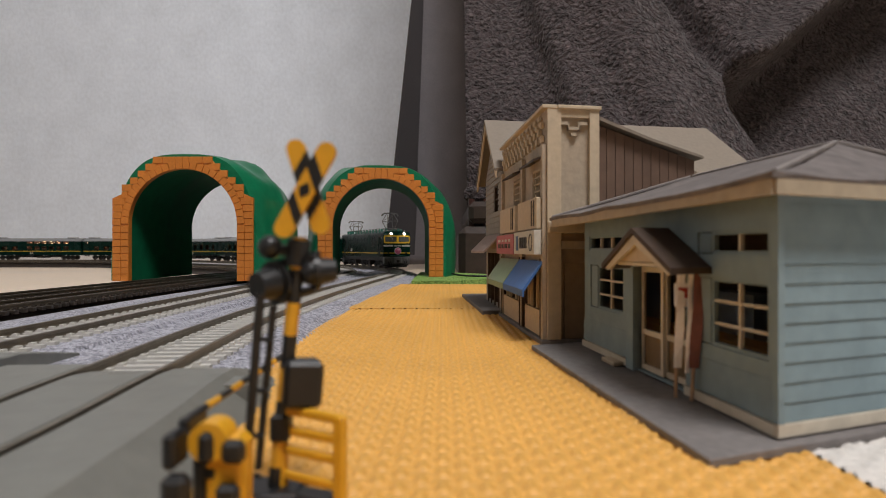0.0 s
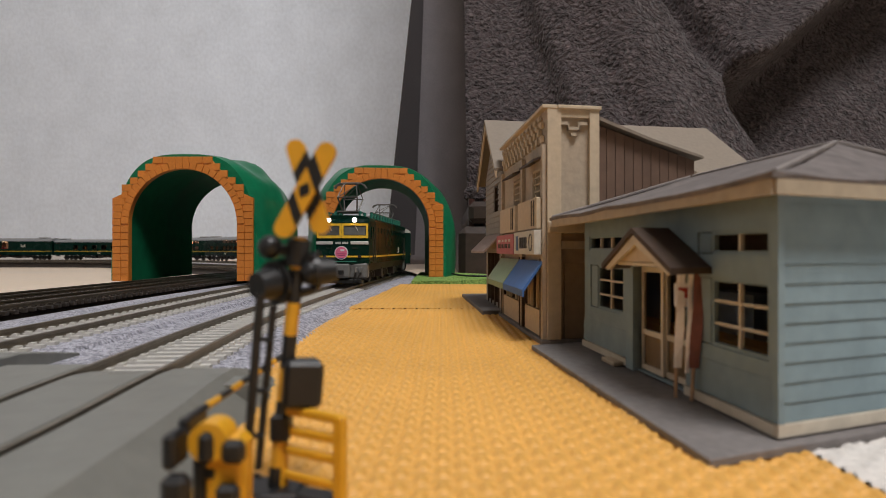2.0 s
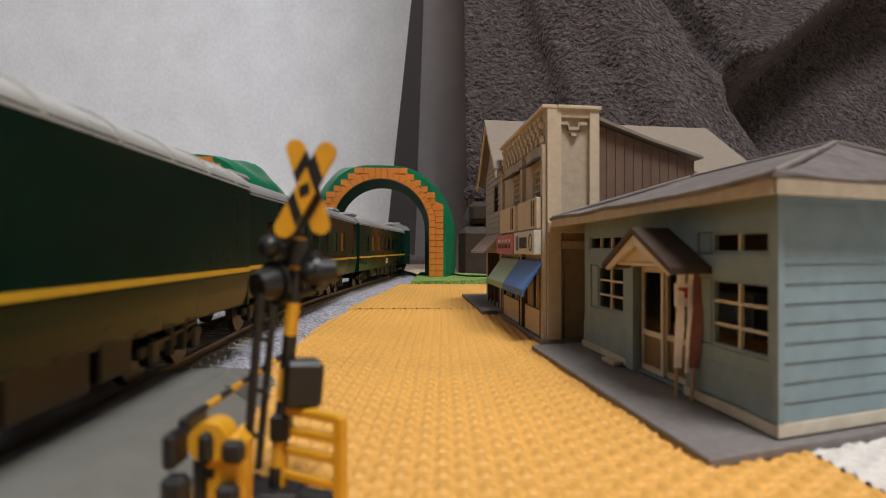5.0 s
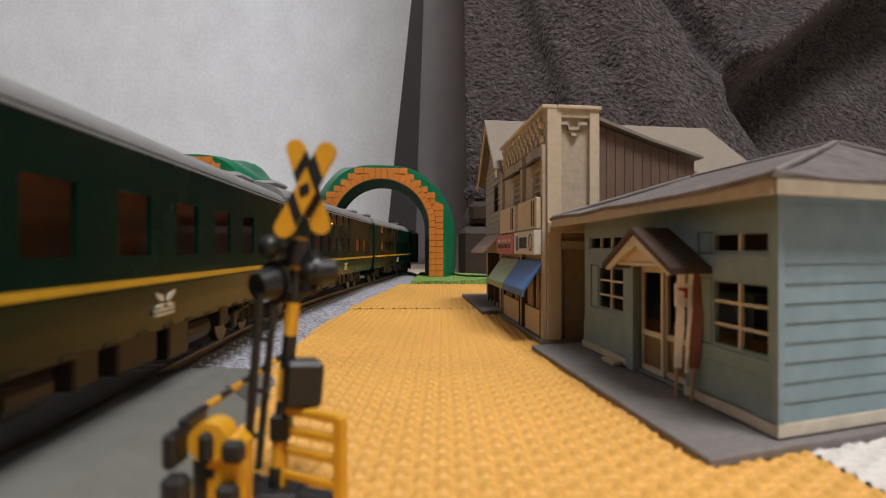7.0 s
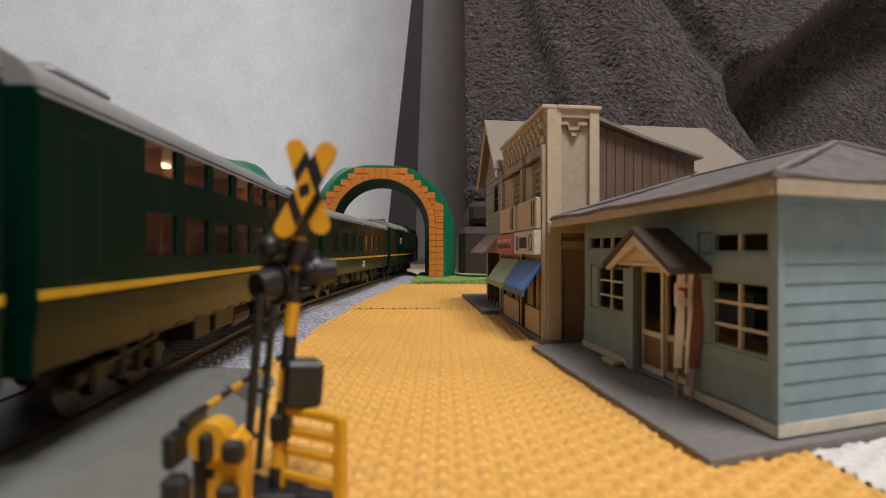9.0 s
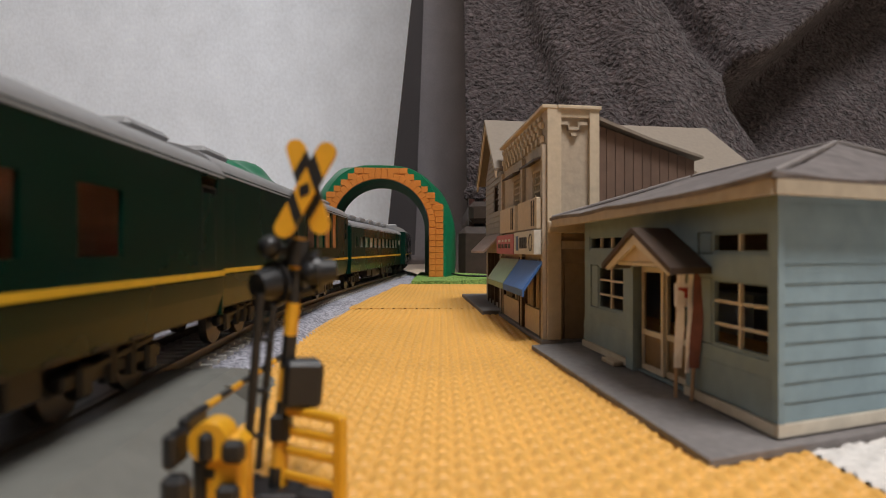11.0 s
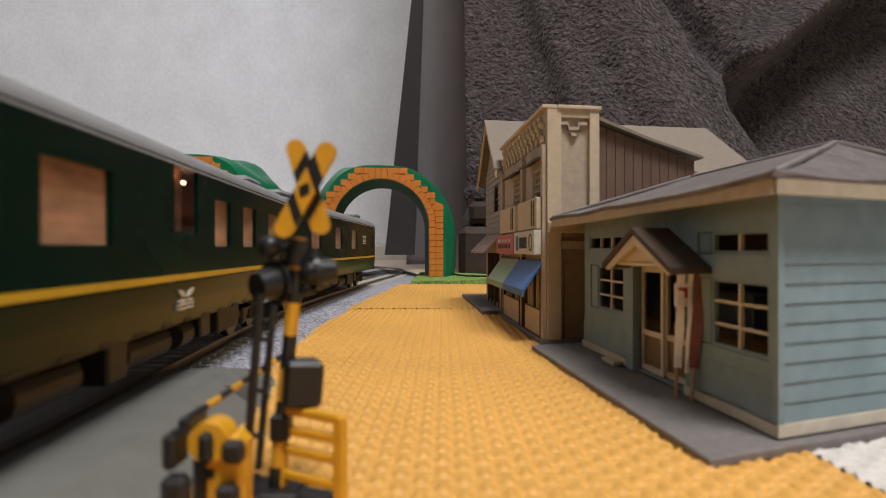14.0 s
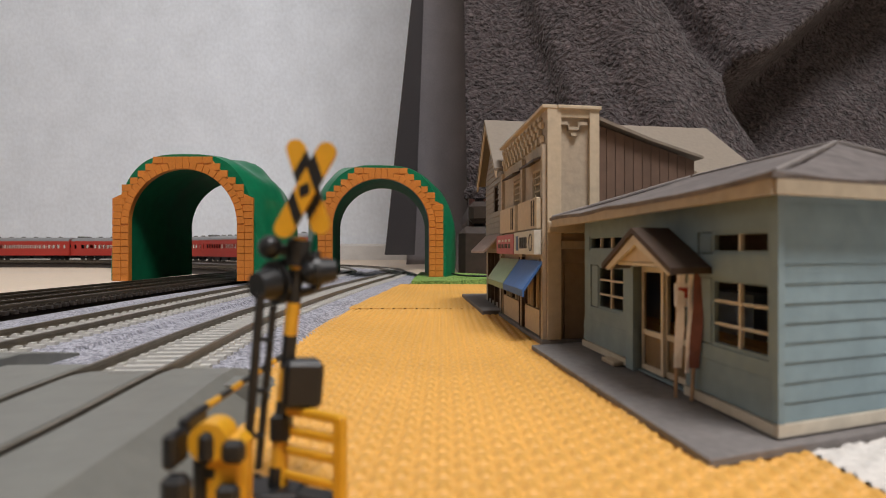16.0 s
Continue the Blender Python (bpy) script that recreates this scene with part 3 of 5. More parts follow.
def make_station():
    t = thing("station_house", "pale blue clapboard card station with grey hipped roof", "model house")
    s = Site(t, (0.0505, 0.0901, 0.0016), (-0.102, 0.9948), (0.93, 0.367))
    L, W, Hh = 0.0864, 0.060, 0.0365
    s.box("base_plate", GREYCARD, -0.0030, L + 0.008, -0.0156, W + 0.01, -0.0016, -0.0002, 0.0002, label="warped grey card base plate")
    front_holes = [(0.0590, 0.0825, 0.0280, 0.0320), (0.0583, 0.0815, 0.0121, 0.0239), (0.0275, 0.0500, 0.0006, 0.0246), (0.0023, 0.0232, 0.0275, 0.0315), (0.0023, 0.0232, 0.0110, 0.0232)]
    s.add("front_wall", pierced(0, L, 0, 0.0012, 0.0002, Hh, front_holes), BLUE)
    s.box("side_wall", BLUE, 0, 0.0012, 0.0014, W, 0.0002, Hh)
    s.box("side_wall", BLUE, L - 0.0012, L, 0.0014, W, 0.0002, Hh)
    s.box("back_wall", BLUE, 0.0014, L - 0.0014, W - 0.0012, W, 0.0002, Hh)
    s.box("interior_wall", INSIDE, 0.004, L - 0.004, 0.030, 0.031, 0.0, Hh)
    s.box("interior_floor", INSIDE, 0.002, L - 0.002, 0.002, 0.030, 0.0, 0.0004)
    s.box("bench", OCHRE, 0.006, 0.050, 0.013, 0.020, 0.0, 0.0092, label="ochre counter behind the windows")
    s.box("bench", OCHRE, 0.056, 0.080, 0.013, 0.020, 0.0, 0.0085)
    s.box("cabinet", mat("grey_blue_card", (0.20, 0.25, 0.30), 0.8), 0.030, 0.046, 0.020, 0.026, 0.0, 0.0185)
    s.box("cabinet", MATS["grey_blue_card"], 0.010, 0.019, 0.021, 0.026, 0.0, 0.0175)
    # clapboards: on the side wall full width, on the front under the sills
    rows = 11
    for r in range(rows):
        z0 = 0.0022 + r * 0.0030
        z1 = z0 + 0.0031
        bm = BM()
        prism(bm, [(-0.00040, z0), (0.0, z0), (0.0, z1), (-0.00012, z1)], 0.0005, W, lambda u, v, w: (u, w, v))
        s.add("clapboard", bm, BLUE)
        if z1 < 0.0112:
            cuts = [(0.0004, 0.0270), (0.0505, L)]
        else:
            cuts = []
        for a, b in cuts:
            bm = BM()
            prism(bm, [(-0.00045, z0), (0.0, z0), (0.0, z1), (-0.0001, z1)], a, b, lambda u, v, w: (w, u, v))
            s.add("clapboard", bm, BLUE)
    TR = mat("trim_cream", (0.60, 0.54, 0.44), 0.7)
    s.box("skirting", TR, -0.0009, -0.0001, -0.0008, W, 0.0002, 0.0021)
    s.box("skirting", TR, 0.0, 0.0270, -0.0009, -0.0001, 0.0002, 0.0019)
    s.box("skirting", TR, 0.0505, L, -0.0009, -0.0001, 0.0002, 0.0019)
    s.box("corner_board", BLUE, -0.0008, 0.0006, -0.0008, 0.0006, 0.0022, Hh)
    # windows
    window(s, 0.0590, 0.0825, 0.0280, 0.0320, 3, 1, 0.0004, TR, rim=BLUE)
    window(s, 0.0583, 0.0760, 0.0121, 0.0239, 2, 3, 0.0004, TR, rim=BLUE)
    s.box("shutter", BLUE, 0.0765, 0.0812, 0.0003, 0.0010, 0.0123, 0.0237)
    window(s, 0.0023, 0.0187, 0.0275, 0.0315, 2, 1, 0.0004, TR, rim=BLUE)
    s.box("shutter", BLUE, 0.0190, 0.0230, 0.0003, 0.0010, 0.0277, 0.0313)
    window(s, 0.0023, 0.0187, 0.0110, 0.0232, 2, 3, 0.0004, TR, rim=BLUE)
    s.box("shutter", BLUE, 0.0190, 0.0230, 0.0003, 0.0010, 0.0112, 0.0230)
    # sliding doors: glass above, panel below
    for a, b, v in ((0.0385, 0.0492, 0.0008), (0.0283, 0.0390, 0.0016)):
        d = s.add("sliding_door", pierced(a, b, v, v + 0.0008, 0.0008, 0.0243, [(a + 0.0011, b - 0.0011, 0.0100, 0.0232), (a + 0.0011, b - 0.0011, 0.0020, 0.0088)]), TR)
        p = s.box("pane", PANE, a + 0.0008, b - 0.0008, v + 0.0003, v + 0.0004, 0.0015, 0.0236, parent=d)
        p.visible_shadow = False
        s.box("door_panel", mat("tan_door_card", (0.27, 0.19, 0.12), 0.8, spread=0.1), a + 0.0010, b - 0.0010, v + 0.0005, v + 0.0007, 0.0018, 0.0090, parent=d)
    s.box("door_frame", BLUE, 0.0494, 0.0535, -0.0016, -0.0001, 0.0002, 0.0250)
    # gabled porch hood
    g = s.add("porch_gable", prism(BM(), [(0.0225, 0.0258), (0.0470, 0.0258), (0.0348, 0.0314)], -0.0075, -0.0068, lambda u, v, w: (u, w, v)), CREAM, label="cream porch gable")
    for side in (1, -1):
        m = BM()
        c = 0.0348
        a, b = (c, 0.0328), (c + side * 0.0165, 0.0251)
        prism(m, [a, b, (b[0], b[1] - 0.0012), (a[0], a[1] - 0.0012)], -0.0095, 0.0, lambda u, v, w: (u, w, v))
        s.add("porch_roof", m, DARKTRIM)
        mm = BM()
        prism(mm, [(a[0], a[1] - 0.0013), (b[0] - side * 0.0008, b[1] - 0.0010), (b[0] - side * 0.0022, b[1] - 0.0014), (a[0], a[1] - 0.0036)], -0.0088, -0.0080, lambda u, v, w: (u, w, v))
        s.add("bargeboard", mm, TR)
    s.box("porch_beam", TR, 0.0225, 0.0470, -0.0070, -0.0002, 0.0249, 0.0256)
    s.box("doorstep", CREAM, 0.0560, 0.0640, -0.0040, -0.0011, 0.0, 0.0010, 0.0002)
    # hipped roof, a thin folded card with a warped eave
    bm = BM()
    e = [(-0.0045, -0.0052, 0.0390), (L + 0.011, -0.0085, 0.0378), (L + 0.008, W + 0.006, 0.0368), (-0.0055, W + 0.006, 0.0384)]
    rg = [(0.0160, 0.0300, 0.0492), (L - 0.016, 0.0300, 0.0490)]
    n = 12

    def lerp(p, q, f):
        return tuple(a + (b - a) * f for a, b in zip(p, q))

    def slab(edge, ridge):
        rows_ = []
        for j in range(6):
            f = j / 5
            row = []
            for i in range(n + 1):
                lo, hi = lerp(edge[0], edge[1], i / n), lerp(ridge[0], ridge[1], i / n)
                p = lerp(lo, hi, f)
                row.append(bm.verts.new((p[0], p[1], p[2] + 0.0007 * noise.noise((p[0] * 60, p[1] * 60, 2)) * (1 - f) - 0.0009 * math.sin(math.pi * f) * 0.6)))
            rows_.append(row)
        for r0, r1 in zip(rows_, rows_[1:]):
            for i in range(n):
                try:
                    bm.faces.new((r0[i], r0[i + 1], r1[i + 1], r1[i]))
                except ValueError:
                    pass
    slab((e[0], e[1]), (rg[0], rg[1]))
    slab((e[1], e[2]), (rg[1], rg[1]))
    slab((e[2], e[3]), (rg[1], rg[0]))
    slab((e[3], e[0]), (rg[0], rg[0]))
    bmesh.ops.remove_doubles(bm, verts=bm.verts[:], dist=0.00005)
    r_ = s.add("roof", bm, ROOFCARD, label="grey card hipped roof with worn ridges")
    so = r_.modifiers.new("thick", "SOLIDIFY")
    so.thickness, so.offset = 0.0009, -1
    for a, b in ((e[0], rg[0]), (rg[0], rg[1]), (e[1], rg[1]), (e[3], rg[0])):
        m = BM()
        rod(m, lerp(a, b, 0.02), lerp(a, b, 0.99), 0.0005, n=6)
        bmesh.ops.translate(m, verts=m.verts[:], vec=(0, 0, 0.0001))
        s.add("ridge_cap", m, mat("worn_ridge", (0.24, 0.215, 0.205), 0.8, spread=0.15))
    for k, (p, q) in enumerate(((e[0], e[1]), (e[3], e[0]))):
        m = BM()
        off = 0.0011
        a, b = Vector(p) + Vector((0.0008, 0.0010, -off)), Vector(q) + Vector((0.0008 if k else -0.001, 0.0010, -off))
        d = (b - a)
        box(m, 0, d.length, -0.0006, 0.0006, -0.0017, 0.0005, m=Matrix.Translation(a) @ d.to_track_quat("X", "Z").to_matrix().to_4x4())
        s.add("fascia", m, mat("fascia_card", (0.40, 0.33, 0.24), 0.8))
    s.box("ceiling_panel", CREAM, 0.0015, L - 0.0015, 0.0015, W - 0.0015, Hh - 0.0012, Hh - 0.0004)
    return t


make_station()


def make_banner():
    """A tall cloth banner on two thin poles, leaning on the porch."""
    t = thing("banner", "red and white banner on two wooden poles by the door", "banner", Matrix.Translation((0.0455, 0.1150, 0.0016)))
    WOOD = mat("pale_wood", (0.42, 0.26, 0.15), 0.7)
    RED = mat("banner_red", (0.20, 0.075, 0.06), 0.8, spread=0.15)
    WH = mat("banner_white", (0.84, 0.80, 0.79), 0.8, spread=0.1)
    part("pole", rod(BM(), (-0.0010, -0.0005, 0), (0.0006, 0.0022, 0.0255), 0.00035), WOOD, t)
    part("pole", rod(BM(), (0.0010, -0.0030, 0), (0.0034, -0.0010, 0.0258), 0.00035), WOOD, t)
    for nm, mt, a, b, w in (("white_strip", WH, (-0.0012, -0.0016, 0.0060), (0.0004, 0.0004, 0.0255), 0.0007), ("white_strip", WH, (0.0003, -0.0024, 0.0052), (0.0016, -0.0012, 0.0255), 0.0004), ("red_strip", RED, (0.0012, -0.0032, 0.0062), (0.0030, -0.0018, 0.0258), 0.0009)):
        bm = BM()
        n = 10
        for k in range(n):
            f0, f1 = k / n, (k + 1) / n
            pts = []
            for f, s in ((f0, -1), (f0, 1), (f1, 1), (f1, -1)):
                p = Vector(a).lerp(Vector(b), f)
                pts.append(bm.verts.new(p + Vector((s * w, -0.0005 - s * w * 0.3 + 0.0003 * math.sin(f * 9 + s), 0))))
            bm.faces.new(pts)
        bmesh.ops.remove_doubles(bm, verts=bm.verts[:], dist=1e-6)
        ob = part(nm, bm, mt, t)
        so = ob.modifiers.new("thick", "SOLIDIFY")
        so.thickness = 0.0003
    sg = thing("door_sign", "small red and white paper sign beside the door", "sign", Matrix.Translation((0.0462, 0.1150, 0.0212)))
    part("board", box(BM(), -0.0018, 0.0012, -0.0004, 0.0, -0.0022, 0.0022), WH, sg)
    part("red_band", box(BM(), -0.0012, 0.0010, -0.0006, -0.0004, -0.0006, 0.0014), mat("sign_red", (0.42, 0.06, 0.05), 0.7), sg)


make_banner()


def make_shop():
    t = thing("shop_building", "two-bay cream card shop with parapet and awnings", "model house")
    s = Site(t, (0.0326, 0.188, 0.0), (-0.070, 0.9975), (0.985, 0.172))
    L, Hh = 0.0791, 0.0740
    mid = 0.0335
    s.box("base_plate", GREYCARD, -0.001, L + 0.001, -0.0022, 0.06, 0.0, 0.0015, 0.0002)
    holes = [(0.0060, 0.0205, 0.0445, 0.0567), (0.0410, 0.0555, 0.0450, 0.0572), (0.0035, 0.0305, 0.0100, 0.0262), (0.0370, 0.0760, 0.0100, 0.0262)]
    s.add("front_wall", pierced(0.0, L, 0.0, 0.0014, 0.0016, Hh, holes), TAN)
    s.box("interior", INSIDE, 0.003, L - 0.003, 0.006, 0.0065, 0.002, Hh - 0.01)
    # dentil bands under the parapet
    k = 0
    u = 0.003
    while u < L - 0.003:
        z = 0.0665 if k % 2 else 0.0640
        s.box("dentil", CREAM, u, u + 0.0024, -0.0012, -0.0001, z, z + 0.0022)
        s.box("dentil", CREAM, u, u + 0.0024, -0.0012, -0.0001, z + 0.0047, z + 0.0063)
        u += 0.0031
        k += 1
    s.box("parapet_cap", CREAM, -0.0012, L + 0.001, -0.0018, 0.0032, Hh, Hh + 0.0012, 0.0002)
    for a in (0.0002, mid - 0.0014, L - 0.0032):
        s.box("pilaster", TAN, a, a + 0.0030, -0.0014, -0.0001, 0.0016, 0.0630)
        s.box("pilaster_edge", DARKTRIM, a + 0.0031, a + 0.0036, -0.0008, -0.0001, 0.0016, 0.0630)
    # upper windows with a lattice and a thin hood
    for a, b in ((0.0060, 0.0205), (0.0410, 0.0555)):
        window(s, a, b, 0.0447, 0.0567, 4, 5, 0.0002, CREAM, bar=0.0006)
        bm = BM()
        prism(bm, [(-0.0040, 0.0578), (-0.0001, 0.0592), (-0.0001, 0.0600), (-0.0040, 0.0585)], a - 0.0035, b + 0.0045, lambda u_, v_, w_: (w_, u_, v_))
        s.add("window_hood", bm, DARKTRIM)
    # boxed balconies
    for a, b in ((0.0012, 0.0310), (0.0375, 0.0700)):
        bb = s.box("balcony", CREAM, a, b, -0.0032, -0.0015, 0.0364, 0.0464, 0.0002, label="cream boxed balcony")
        for x in (a + 0.0030, a + 0.0062):
            s.box("slot", DARKTRIM, x, x + 0.0010, -0.0034, -0.0031, 0.0374, 0.0456, parent=bb)
    # signboards with bars for the writing
    PINK = mat("sign_pink", (0.46, 0.15, 0.17), 0.7)
    WHITE = mat("sign_white", (0.58, 0.55, 0.48), 0.7)
    INK = mat("sign_ink", (0.05, 0.05, 0.055), 0.7)
    sb = s.box("signboard", WHITE, 0.0010, 0.0345, -0.0040, -0.0015, 0.0282, 0.0360, 0.0001, label="white shop signboard with dark bars")
    for a, b in ((0.0120, 0.0140), (0.0150, 0.0172), (0.0182, 0.0204), (0.0214, 0.0236)):
        s.box("letter_bar", INK, a, b, -0.0042, -0.0040, 0.0302, 0.0340, parent=sb)
    s.box("letter_bar", mat("sign_blue", (0.10, 0.16, 0.28), 0.7), 0.0262, 0.0300, -0.0042, -0.0040, 0.0294, 0.0346, parent=sb)
    bm = BM()
    for q in range(12):
        a0, a1 = 2 * math.pi * q / 12, 2 * math.pi * (q + 1) / 12
        box(bm, -0.0002, 0.0002, -0.0042, -0.0040, -0.0006, 0.0006, m=Matrix.Translation((0.0060 + 0.0022 * math.cos(a0), 0, 0.0321 + 0.0026 * math.sin(a0))) @ pose(0, 0, 0, 0, -math.degrees(a0), 0))
    s.add("round_mark", bm, INK, sb)
    sb = s.box("signboard", PINK, 0.0362, 0.0748, -0.0040, -0.0015, 0.0280, 0.0356, 0.0001, label="pink shop signboard with pale bars")
    for a, b in ((0.042, 0.046), (0.049, 0.054), (0.057, 0.061), (0.064, 0.070)):
        s.box("letter_bar", DARKTRIM, a, b, -0.0042, -0.0040, 0.0303, 0.0320, parent=sb)
        s.box("letter_bar", WHITE, a, b - 0.001, -0.0042, -0.0040, 0.0328, 0.0338, parent=sb)
    # awnings
    for a, b, mt, lab in ((0.0008, 0.0365, mat("awning_blue", (0.055, 0.15, 0.40), 0.6, spread=0.06), "blue card awning"), (0.0372, 0.0772, mat("awning_green", (0.25, 0.33, 0.20), 0.6, spread=0.06), "green card awning")):
        bm = BM()
        prism(bm, [(-0.0014, 0.0262), (-0.0078, 0.0172), (-0.0078, 0.0150), (-0.0073, 0.0150), (-0.0073, 0.0166), (-0.0014, 0.0250)], a, b, lambda u_, v_, w_: (w_, u_, v_))
        s.add("awning", bm, mt, label=lab)
    # shopfronts: slender posts over a cream stall riser
    for a, b in ((0.0035, 0.0305), (0.0370, 0.0760)):
        s.box("stall_riser", CREAM, a, b, -0.0006, 0.0010, 0.0016, 0.0100)
        nn = 6
        for q in range(nn + 1):
            x = a + (b - a) * q / nn
            s.box("shopfront_post", CREAM if q % 3 else DARKTRIM, x - 0.0006, x + 0.0006, -0.0004, 0.0010, 0.0102, 0.0260)
        p = s.box("pane", PANE, a, b, 0.0011, 0.0012, 0.0102, 0.0260)
        p.visible_shadow = False
    for a in (0.0026, 0.0312, 0.0362, 0.0762):
        s.box("door_post", DARKTRIM, a, a + 0.0010, -0.0016, -0.0005, 0.0016, 0.0270)
    # end wall towards the station, with a recessed panel and stepped ornament
    s.box("end_wall", TAN, 0.0008, 0.0024, 0.0015, 0.0172, 0.0392, Hh)
    s.box("end_pilaster", CREAM, -0.0010, 0.0006, 0.0, 0.0045, 0.0016, Hh)
    s.box("end_pilaster", CREAM, -0.0010, 0.0006, 0.0140, 0.0172, 0.0350, Hh)
    s.box("end_frieze", CREAM, -0.0006, 0.0006, 0.0046, 0.0139, 0.0715, Hh)
    for a, b, c, d in ((0.0050, 0.0085, 0.0680, 0.0690), (0.0120, 0.0155, 0.0680, 0.0690), (0.0080, 0.0125, 0.0664, 0.0674), (0.0080, 0.0086, 0.0664, 0.0690), (0.0119, 0.0125, 0.0664, 0.0690), (0.0092, 0.0113, 0.0645, 0.0655)):
        s.box("ornament", TAN, -0.0004, 0.0007, a * 0.86, b * 0.86, c + 0.0012, d + 0.0012)
    s.box("ledge", CREAM, -0.0030, 0.0006, 0.0, 0.0176, 0.0350, 0.0386, 0.0003)
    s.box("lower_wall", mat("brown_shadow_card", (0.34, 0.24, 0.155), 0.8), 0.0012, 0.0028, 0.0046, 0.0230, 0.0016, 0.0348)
    s.box("back_door", mat("tan_door_card", (0.27, 0.19, 0.12), 0.8, spread=0.1), 0.0004, 0.0011, 0.0060, 0.0152, 0.0016, 0.0255)
    s.box("door_lintel", TAN, -0.0002, 0.0011, 0.0050, 0.0160, 0.0300, 0.0325)
    s.box("cap_end", CREAM, -0.0016, 0.0030, 0.0033, 0.0178, Hh, Hh + 0.0012, 0.0002)
    # lean-to of brown boards behind, under a sloping card roof
    for q in range(11):
        v0 = 0.0174 + q * 0.0031
        h0, h1 = 0.0698 - (v0 - 0.0172) * 0.31, 0.0698 - (v0 + 0.0029 - 0.0172) * 0.31
        bm = BM()
        prism(bm, [(v0, 0.0016), (v0 + 0.0029, 0.0016), (v0 + 0.0029, h1), (v0, h0)], 0.0012, 0.0024, lambda u_, v_, w_: (w_, u_, v_))
        s.add("board", bm, BROWN)
    bm = BM()
    prism(bm, [(0.0174, 0.0708), (0.0350, 0.0648), (0.0535, 0.0596), (0.0535, 0.0604), (0.0350, 0.0657), (0.0174, 0.0719)], -0.0012, L - 0.004, lambda u_, v_, w_: (w_, u_, v_))
    s.add("lean_to_roof", bm, ROOFTAN, label="sloping tan card roof")
    s.box("rear_wall", TAN, 0.003, L - 0.001, 0.0520, 0.0535, 0.0016, 0.0560)
    s.box("flat_roof", TAN, 0.0026, L - 0.002, 0.0035, 0.0172, Hh - 0.006, Hh - 0.005)
    s.box("far_end_wall", TAN, L - 0.0016, L - 0.0001, 0.0016, 0.0520, 0.0016, 0.058)
    return t


make_shop()


def make_far_house():
    t = thing("gabled_house", "grey clapboard card house with tan gabled roof", "model house")
    s = Site(t, (0.0272, 0.272, 0.0), (-0.060, 0.998), (0.985, 0.172))
    L, W, Hh = 0.0560, 0.128, 0.0690
    s.box("base_plate", GREYCARD, 0.0, L + 0.046, -0.0095, W, 0.0, 0.0022, 0.0003)
    holes = [(0.012, 0.026, 0.0478, 0.0610), (0.010, 0.046, 0.0040, 0.0280)]
    s.add("front_wall", pierced(0.0, L, 0.0, 0.0014, 0.0023, Hh, holes), GREYSIDING)
    for r in range(21):
        z0 = 0.0300 + r * 0.0026
        top_cut = (0, L) if z0 < 0.066 else (max(0, (z0 - 0.066) / 0.019 * L / 2), L - max(0, (z0 - 0.066) / 0.019 * L / 2))
        spans = [top_cut] if not 0.0465 < z0 < 0.0610 else [(0.0, 0.0118), (0.0262, L)]
        for a, b in spans:
            if b - a < 0.003:
                continue
            bm = BM()
            prism(bm, [(-0.0006, z0), (0.0, z0), (0.0, z0 + 0.0026), (-0.0001, z0 + 0.0026)], a, b, lambda u, v, w: (w, u, v))
            s.add("clapboard", bm, GREYSIDING)
    s.add("gable", prism(BM(), [(0.0, Hh + 0.0001), (L, Hh + 0.0001), (L / 2, 0.0918)], 0.0, 0.0014, lambda u, v, w: (u, w, v)), GREYSIDING)
    window(s, 0.012, 0.026, 0.0478, 0.0610, 2, 2, 0.0002, DARKTRIM)
    s.box("doorway", INSIDE, 0.010, 0.046, 0.010, 0.011, 0.0024, 0.0280)
    for a in (0.010, 0.022, 0.034, 0.0448):
        s.box("door_post", DARKTRIM, a, a + 0.0012, -0.0006, 0.0012, 0.0024, 0.0280)
    bm = BM()
    prism(bm, [(-0.0002, 0.0372), (-0.0085, 0.0290), (-0.0085, 0.0280), (-0.0002, 0.0360)], 0.004, L + 0.002, lambda u, v, w: (w, u, v))
    s.add("canopy", bm, mat("dusty_pink_card", (0.36, 0.27, 0.235), 0.8), label="dusty pink card canopy")
    for side in (-1, 1):
        bm = BM()
        c = L / 2
        a, b = (c, 0.0945), (c + side * (L / 2 + 0.007), 0.0658)
        prism(bm, [a, b, (b[0], b[1] - 0.0012), (a[0], a[1] - 0.0012)], -0.0050, W, lambda u, v, w: (u, w - (0.011 if w > 0.01 and v > 0.09 else 0), v))
        s.add("roof_slope", bm, ROOFTAN)
        bm = BM()
        prism(bm, [(a[0], a[1] - 0.0013), (b[0], b[1] - 0.0013), (b[0], b[1] - 0.0042), (a[0], a[1] - 0.0042)], -0.0046, -0.0038, lambda u, v, w: (u, w, v))
        s.add("bargeboard", bm, CREAM)
    s.box("side_wall", GREYSIDING, 0.0001, 0.0014, 0.0015, W - 0.002, 0.0023, Hh - 0.004)
    s.box("side_wall", GREYSIDING, L - 0.0014, L - 0.0001, 0.0015, W - 0.002, 0.0023, Hh - 0.004)
    s.box("back_wall", GREYSIDING, 0.0, L, W - 0.0019, W, 0.0023, Hh - 0.004)
    return t


make_far_house()


